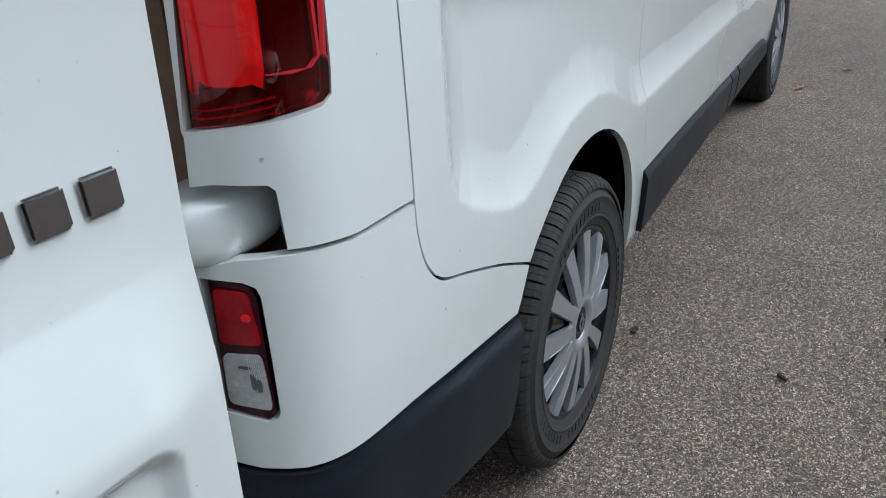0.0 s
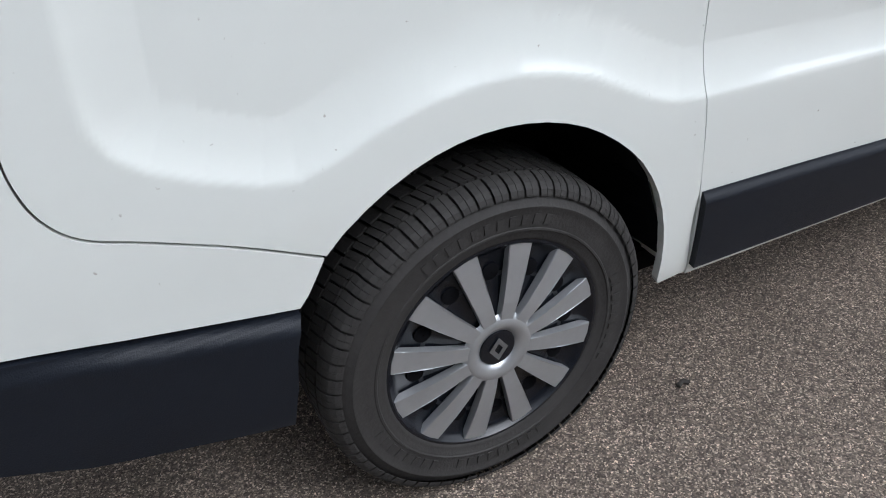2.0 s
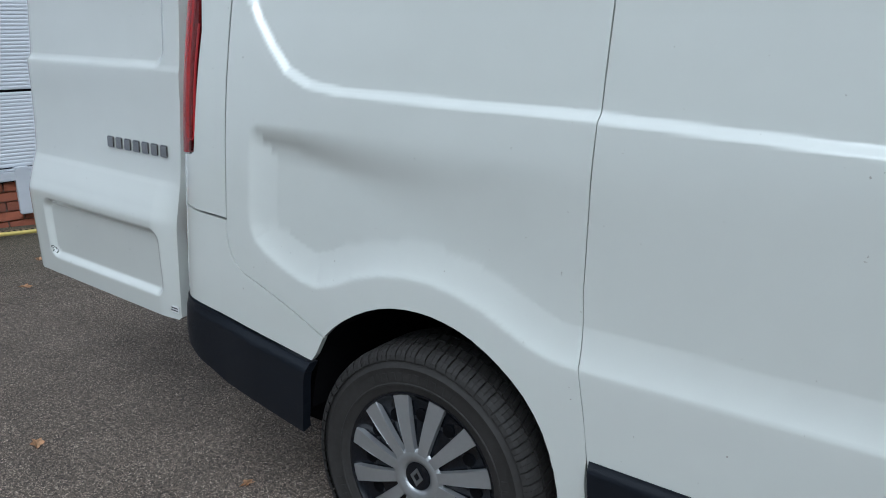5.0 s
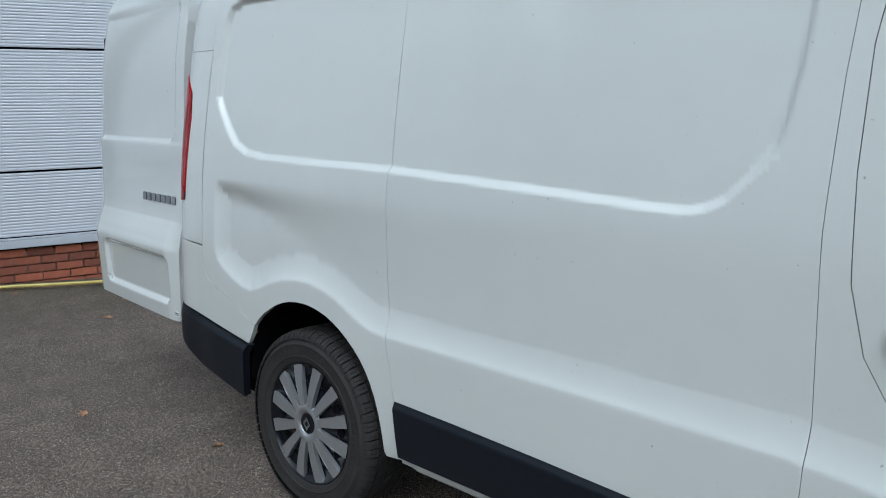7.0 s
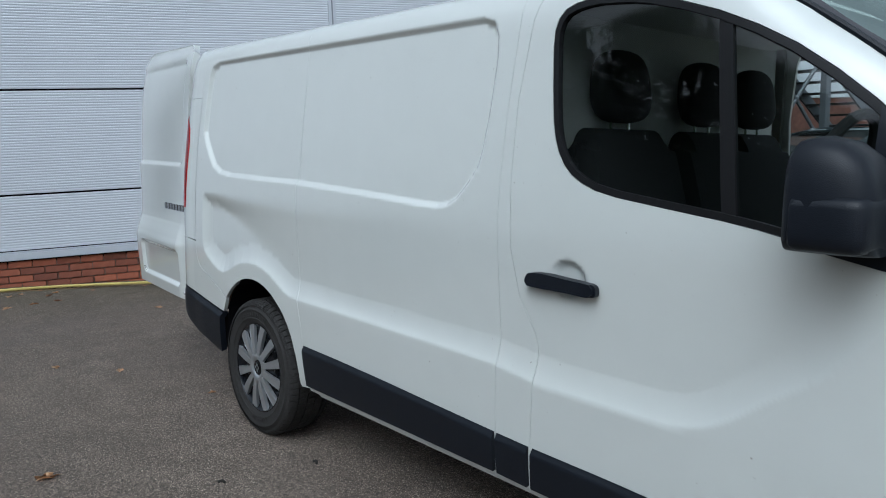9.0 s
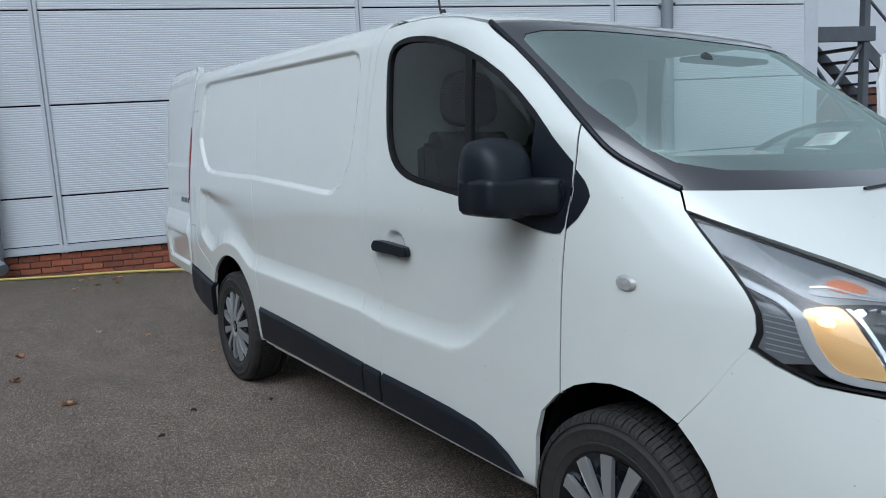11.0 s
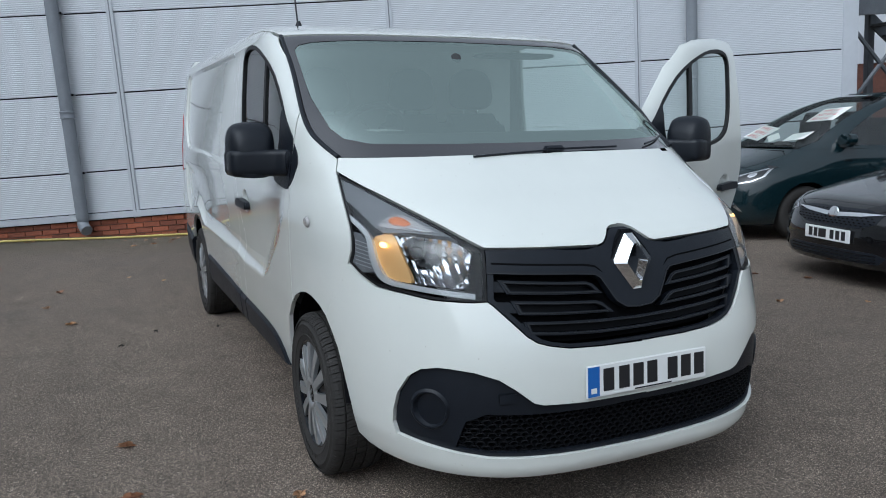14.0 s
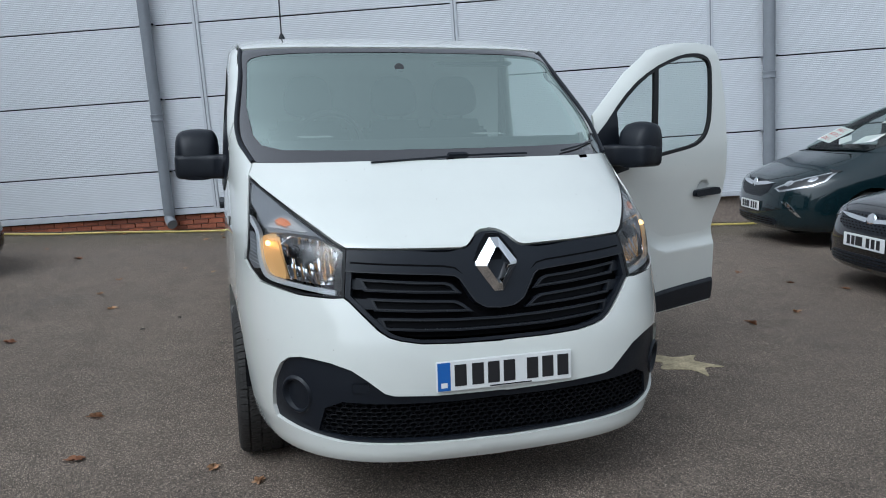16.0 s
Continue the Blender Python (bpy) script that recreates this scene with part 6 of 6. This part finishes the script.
def car(name, label, paint, W, F, D, base, top, length, arch_x, arch_r, lamp, grille, wing, fog, m, zafira=False):
    """A car on one skin: W, F and D give half width, nose and nose depth by height; x is 0 at the nose and falls to the rear."""
    K, n = 1.3, 3.0
    root = thing(name, label, "car", m=m)

    def hull(s, z):
        flip = s > K
        if flip:
            s = 2 * K - s
        x0, a = F(z) - D(z), D(z)
        if s <= 0:
            p = (x0 + s, -W(z) * (1 - .10 * step(-length + 1.2, -length, x0 + s)), z)
        else:
            q = s / K * math.pi / 2
            c, t = math.cos(q), math.sin(q)
            r = (abs(c) ** n + abs(t) ** n) ** (-1 / n)
            p = (x0 + a * r * t, -W(z) * r * c, z)
        return (p[0], -p[1], p[2]) if flip else p

    def S(x, z):
        x0, a = F(z) - D(z), D(z)
        if x <= x0:
            return (x - x0, z)
        t = min(1, (x - x0) / a)
        return (K * math.atan2(t, (1 - t ** n) ** (1 / n)) / (math.pi / 2), z)

    def Y(y, z):
        k = min(1, abs(y) / W(z))
        s = K * math.atan2((1 - k ** n) ** (1 / n), k) / (math.pi / 2)
        return (s if y <= 0 else 2 * K - s, z)

    def full(half):
        return half + [(2 * K - s, z) for s, z in half[::-1]]

    kw = dict(inner=Vector((-1.9, 0, -.4)), du=.07, dv=.035)
    arch = [(arch_x + arch_r * math.cos(a), .32 + arch_r * math.sin(a)) for a in np.linspace(-.30, math.pi + .30, 16)]
    hole = [S(x, max(z, .21)) for x, z in arch]
    other = [(2 * K - s, z) for s, z in hole[::-1]]
    zb = base[1]
    edge = [Y(-.62, zb - .02), Y(-.70, zb - .06), Y(-.66, zb - .16), Y(-.56, zb - .25), Y(-.30, zb - .315), Y(0, zb - .33)]
    bonnet_line = full([Y(0, zb)] + edge)
    front = full([Y(0, zb - .333), (Y(-.30, zb - .318)), Y(-.563, zb - .253), Y(-.663, zb - .16), Y(-.705, zb - .06), Y(-.625, zb - .015), S(base[0] + .12, zb), S(-length, zb), S(-length, .2), S(arch_x - arch_r - .5, .2), S(arch_x - arch_r - .005, .21)]
                 + [S(x, max(z, .212)) for x, z in arch[::-1]] + [S(arch_x + arch_r + .06, .2), Y(-.5, .19), Y(0, .19)])
    body = skin("body", hull, front, paint, root, gap=0, **kw)
    skin("bonnet", hull, bonnet_line, paint, root, gap=.002, **kw)
    # glasshouse
    zt = top
    screen = full([Y(0, zt - .03), Y(-.50, zt - .03), Y(-W(zt - .1) * .90, zt - .10), Y(-W(zb + .1) * .90, zb + .10), Y(-W(zb) * .80, zb + .02), Y(0, zb + .012)])
    pane = skin("windscreen", hull, screen, CAR_GLASS, root, rim=0, gap=.002, **kw)
    pane.visible_shadow = False
    x1, x2 = F(zb + .1) - .25, F(zt - .08) - .35
    win = [S(x1 - .30, zb + .035), S(x2, zt - .09), S(x2 - .7, zt - .07), S(x2 - .72, zb + .035)]
    win2 = [S(x2 - .80, zb + .035), S(x2 - .78, zt - .07), S(x2 - 1.6, zt - .08), S(x2 - 1.75, zb + .05)]
    mir = lambda o: [(2 * K - s, z) for s, z in o[::-1]]
    upper = ([Y(0, zt - .027), Y(-.50, zt - .027), Y(-W(zt - .1) * .902, zt - .098), Y(-W(zb + .1) * .902, zb + .10), Y(-W(zb) * .81, zb + .012), Y(-W(zb) * .87, zb + .003), S(-length + .15, zb + .003), S(-length + .45, zt), Y(-.30, zt), Y(0, zt)])
    skin("roof_and_pillars", hull, upper, paint, root, gap=0, holes=[win, win2], **kw)
    skin("roof_and_pillars", hull, mir(upper), paint, root, gap=0, holes=[mir(win), mir(win2)], **kw)
    for o in (win, win2, mir(win), mir(win2)):
        skin("side_window", hull, o, CAR_GLASS, root, rim=0, gap=0, lift=-.004, **kw).visible_shadow = False
    rl = [hull(s, zt) for s, _ in (S(-length + .45, zt), S(-length + 1.5, zt), S(F(zt) - D(zt), zt), (.3, zt), (.6, zt), (.9, zt), (1.2, zt))]
    cap = [(x, y) for x, y, _ in rl] + [(x, -y) for x, y, _ in rl[::-1]]
    part("roof_skin", prism(cap, (zt - .02, zt + .012), at=lambda a, b, d: (a, b, d), bevel=.01), paint, root, smooth=60)
    rear = [(-W(z) * .9 + 0, z) for z in (.2, .5, zb)] + [(-W(zt) * .9, zt)]
    part("tailgate", prism(rear + [(-y, z) for y, z in rear[::-1]], (-length, -length + .03), at=lambda a, b, d: (d, a, b)), paint, root)
    # near-black blocks paint the shade beneath the car and inside its body
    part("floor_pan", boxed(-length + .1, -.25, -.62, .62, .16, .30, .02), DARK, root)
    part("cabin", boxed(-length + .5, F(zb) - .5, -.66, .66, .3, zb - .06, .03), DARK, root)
    bx = F(zb) - 1.0
    for y in (-.36, .36):
        part("front_seat", prism(rounded([(bx + .05, zb - .35), (bx - .08, zt - .50), (bx - .10, zt - .30), (bx - .16, zt - .22), (bx - .24, zt - .26), (bx - .22, zt - .52), (bx - .18, zb - .35)], 3), (y - .22, y + .22), bevel=.05), FABRIC, root, smooth=60)
    part("rear_bench", prism(rounded([(bx - .85, zb - .35), (bx - .95, zt - .36), (bx - 1.05, zt - .32), (bx - 1.15, zt - .40), (bx - 1.10, zb - .35)], 3), (-.62, .62), bevel=.05), FABRIC, root, smooth=60)
    part("dashboard", boxed(F(zb) - .62, F(zb) - .22, -.58, .58, zb - .14, zb - .04, .03), TRIM, root)
    # lamps, grille, trim
    for k, o in enumerate((lamp(Y, S), mir(lamp(Y, S)))):
        unit = skin("headlamp", hull, o, CAR_LAMP, root, lift=.004, rim=.012, gap=0, **kw)
        skin("lamp_inner", hull, inset(o, .020), HOUSING, unit, lift=.006, rim=.002, gap=0, **kw)
        cs, cz = sum(p[0] for p in o) / len(o), sum(p[1] for p in o) / len(o)
        for ds, r in ((-.10, .030), (.06, .026)):
            skin("lamp_lens", hull, [(cs + ds + r * 1.2 * math.cos(a), cz + .3 * ds * (1 if cs > K else -1) + r * math.sin(a)) for a in np.linspace(0, 2 * math.pi, 14, endpoint=False)], CAR_LAMP, unit, lift=.009, rim=.004, gap=0, **kw)
    g = full(grille(Y))
    skin("grille", hull, g, BLACK, root, lift=.003, rim=.012, gap=0, **kw)
    bm = bmesh.new()
    gz = [z for _, z in g]
    gpoly = [(hull(s, z)[1], z) for s, z in g]
    for r in range(12):
        for c in range(-14, 15):
            y, z = (c + .5 * (r % 2)) * .05, min(gz) + .012 + r * .022
            if inside(y, z, gpoly) > .012:
                x = hull(*Y(y, z))[0] + .004
                vs = [bm.verts.new((x + .004, y + a, z + b)) for a, b in ((-.018, 0), (0, .007), (.018, 0), (0, -.007))]
                bm.faces.new(vs)
    if len(bm.faces):
        tagged(part("grille_mesh", bm, GLOSS_BLACK, root), kind="stuff")
    for o in (wing(Y), mir(wing(Y))):
        skin("chrome_wing", hull, o, CHROME, root, lift=.012, rim=.012, gap=0, **kw)
    for o in (fog(Y, S), mir(fog(Y, S))):
        skin("fog_trim", hull, o, CHROME if zafira else GLOSS_BLACK, root, lift=.006, rim=.01, gap=0, **kw)
    bz = sum(z for _, z in wing(Y)) / len(wing(Y))
    part("round_badge", lathe([(.001, .012), (.03, .012), (.05, .008), (.055, .0)], 28, "x"), CHROME, root, "plain round chrome badge", smooth=True, m=pose(F(bz) + .006, 0, bz, 0, -8, 0))
    lower = full([Y(0, .33), Y(-.45, .33), Y(-.56, .30), Y(-.50, .24), Y(0, .23)])
    skin("lower_grille", hull, lower, BLACK, root, lift=.003, rim=.01, gap=0, **kw)
    for z in (.255, .28, .305):
        skin("grille_bar", hull, full([Y(0, z + .006), Y(-.48, z + .006), Y(-.48, z - .002), Y(0, z - .002)]), GLOSS_BLACK, root, lift=.008, rim=.008, gap=0, **kw)
    pz = .44
    plate = part("number_plate", boxed(-.004, .006, -.26, .26, -.0555, .0555, .003), PLATE, root, "white number plate with plain dark bars", m=pose(F(pz) + .016, 0, pz))
    for y in (-.19, -.13, -.075, -.03, .06, .125, .19):
        part("plate_bar", boxed(.0062, .0074, y - .022, y + .022, -.038, .038), INK, plate)
    # mirrors and handles
    for s in (-1, 1):
        mx = F(zb + .1) - .52
        hull_y = W(zb + .08)
        mm = prism(rounded([(.0, 0), (.02, .10), (.14, .13), (.22, .10), (.22, .02), (.12, -.03)], 3), (-.06, .08), at=lambda a, b, d: (d, -a, b), bevel=.03)
        part("door_mirror", mm, paint, root, smooth=60, m=pose(mx, -hull_y + .02, zb + .05) if s < 0 else Matrix.Diagonal((1, -1, 1, 1)) @ pose(mx, -hull_y + .02, zb + .05))
        part("door_handle", boxed(-.09, .09, -.012, .02, -.014, .014, .008), CHROME if zafira else paint, root, m=pose(x2 - .55, s * (W(zb - .08) + .004), zb - .09))
        part("side_repeater", boxed(-.045, .045, -.006, .006, -.012, .012, .005), CHROME, root, m=pose(arch_x - .50, s * (W(zb - .13) + .002), zb - .13))
    # wheels
    for x in (arch_x, arch_x - 2.70):
        for s in (-1, 1):
            wm = pose(x, s * (W(.35) - .115), .32) @ (Matrix.Identity(4) if s < 0 else Matrix.Diagonal((1, -1, 1, 1)))
            t = part("wheel", lathe([(.20, -.085), (.22, -.10), (.28, -.105), (.305, -.095), (.32, -.07), (.32, .07), (.30, .10), (.2, .10)], 40), RUBBER, root, smooth=40, m=wm)
            part("rim", lathe([(.205, -.095), (.195, -.09), (.18, -.05), (.02, -.05)], 40), STEEL, t, smooth=True)
            for k in range(5):
                sp = prism([(.02, -.03), (.19, -.045), (.2, -.03), (.2, .03), (.19, .045), (.02, .03)], (-.085, -.06), at=lambda a, b, d: (a, d, b), bevel=.004)
                part("spoke", sp, ALLOY, t, m=Matrix.Rotation(radians(72 * k + 12), 4, "Y"))
            part("arch_shade", lathe([(arch_r + .01, -.06), (arch_r + .01, .24), (.05, .25)], 24, arc=(-.3, math.pi + .3)), DARK, root, smooth=True, m=wm)
    return root


def along(x, y, turn):
    """A car whose nose is at x, y, heading turn degrees from +x."""
    return pose(x, y, 0, 0, 0, turn)


HEAD = math.degrees(math.atan2(-.954, -.294))
mpv = car("people_carrier", "dark green-black people carrier with sale papers behind its windscreen", GREEN_BLACK,
          curve((.18, .84), (.3, .90), (.5, .925), (.75, .93), (.9, .915), (1.05, .88), (1.2, .82), (1.45, .74), (1.62, .67), (1.72, .58)),
          curve((.18, -.10), (.25, -.02), (.4, 0), (.55, -.01), (.68, -.04), (.76, -.10), (.82, -.19), (.90, -.36), (.98, -.56), (1.06, -.75), (1.25, -1.08), (1.45, -1.46), (1.60, -1.84), (1.72, -2.35)),
          curve((.18, .75), (.7, .95), (.9, 1.1), (1.06, .9), (1.3, .6), (1.72, .5)), (-.75, 1.06), 1.71, 4.6, -.98, .37,
          lambda Y, S: [Y(-.46, .66), Y(-.58, .72), Y(-.72, .80), Y(-.80, .86), S(-.55, .885), S(-.62, .86), S(-.48, .76), S(-.34, .70), Y(-.70, .66), Y(-.55, .62)],
          lambda Y: [Y(0, .75), Y(-.25, .74), Y(-.42, .70), Y(-.36, .60), Y(-.22, .55), Y(0, .545)],
          lambda Y: [Y(-.05, .705), Y(-.25, .725), Y(-.43, .715), Y(-.30, .69), Y(-.05, .665)],
          lambda Y, S: [Y(-.60, .52), Y(-.66, .52), Y(-.74, .44), Y(-.79, .36), Y(-.77, .36), Y(-.68, .45)],
          along(-1.34, 5.17, HEAD + 1.5), True)
hatch = car("hatchback", "glossy black hatchback parked nose out", JET,
            curve((.15, .82), (.3, .88), (.5, .90), (.7, .905), (.85, .885), (.95, .85), (1.1, .80), (1.3, .70), (1.42, .60), (1.46, .52)),
            curve((.15, -.08), (.25, 0), (.42, 0), (.55, -.02), (.64, -.06), (.72, -.16), (.80, -.45), (.88, -.80), (.94, -1.08), (1.1, -1.48), (1.3, -1.98), (1.40, -2.3), (1.46, -2.8)),
            curve((.15, .7), (.6, .9), (.8, 1.1), (.94, .9), (1.2, .6), (1.46, .5)), (-1.08, .94), 1.45, 4.3, -.90, .35,
            lambda Y, S: [Y(-.50, .62), Y(-.62, .68), Y(-.74, .715), S(-.42, .755), S(-.50, .74), S(-.36, .66), Y(-.76, .60), Y(-.62, .575)],
            lambda Y: [Y(0, .67), Y(-.30, .67), Y(-.48, .645), Y(-.44, .56), Y(-.30, .515), Y(0, .505)],
            lambda Y: [Y(-.05, .625), Y(-.28, .638), Y(-.50, .640), Y(-.30, .610), Y(-.05, .592)],
            lambda Y, S: [Y(-.58, .36), Y(-.70, .40), Y(-.78, .40), Y(-.76, .30), Y(-.62, .27)],
            along(1.545, 4.06, HEAD + 7))
third = copy_thing(hatch, along(-1.72, -3.55, 50))
tagged(third, "glossy black hatchback at the yard's edge", "car")
# papers behind the people carrier's windscreen
def paper(m, w, h, lines=()):
    ob = part("sale_sheet", boxed(-w / 2, w / 2, -h / 2, h / 2, -.001, .001), PAPER, m=m)
    tagged(ob, "white paper price sheet with red print behind the windscreen", "paper", "sale papers")
    for i, t in enumerate(lines):
        f = bpy.data.curves.new("print", "FONT")
        f.body, f.size, f.align_x, f.align_y, f.extrude = t, h * .30, "LEFT", "CENTER", .0005
        f.materials.append(RED_INK)
        o = new("print", f)
        o.parent = ob
        o.matrix_basis = pose(-w * .42, h * (.30 - .30 * i), .0016)
    return ob
MM = along(-1.34, 5.17, HEAD + 1.5)
def leaned(x, y, turn, slope=29.0, drop=.05):
    """Lying against the inside of the windscreen."""
    return MM @ pose(x, y, 1.06 + (-.75 - x) * .557 - drop, 0, slope, 0) @ pose(0, 0, 0, 0, 0, 90 + turn)
paper(leaned(-1.16, -.38, -10), .46, .32, ("WAS £", "NOW £", "SAVE £"))
paper(leaned(-1.56, .40, 6), .46, .32, ("WAS £", "NOW £", "SAVE £"))
paper(leaned(-1.06, .06, -30, 24, .045), .30, .14)
paper(leaned(-1.10, .50, 14, 26, .05), .32, .20)
bm = lathe([(.001, .05), (.05, .045), (.09, .02), (.10, 0)], 14, "z")
for v in bm.verts:
    v.co += Vector((noise.noise(v.co * 30), noise.noise(v.co * 30 + Vector((5, 0, 0))), 0)) * .03
tagged(part("black_bag", bm, RUBBER, m=MM @ pose(-1.0, .34, 1.10)), "crumpled black bag on the dashboard", "bag")
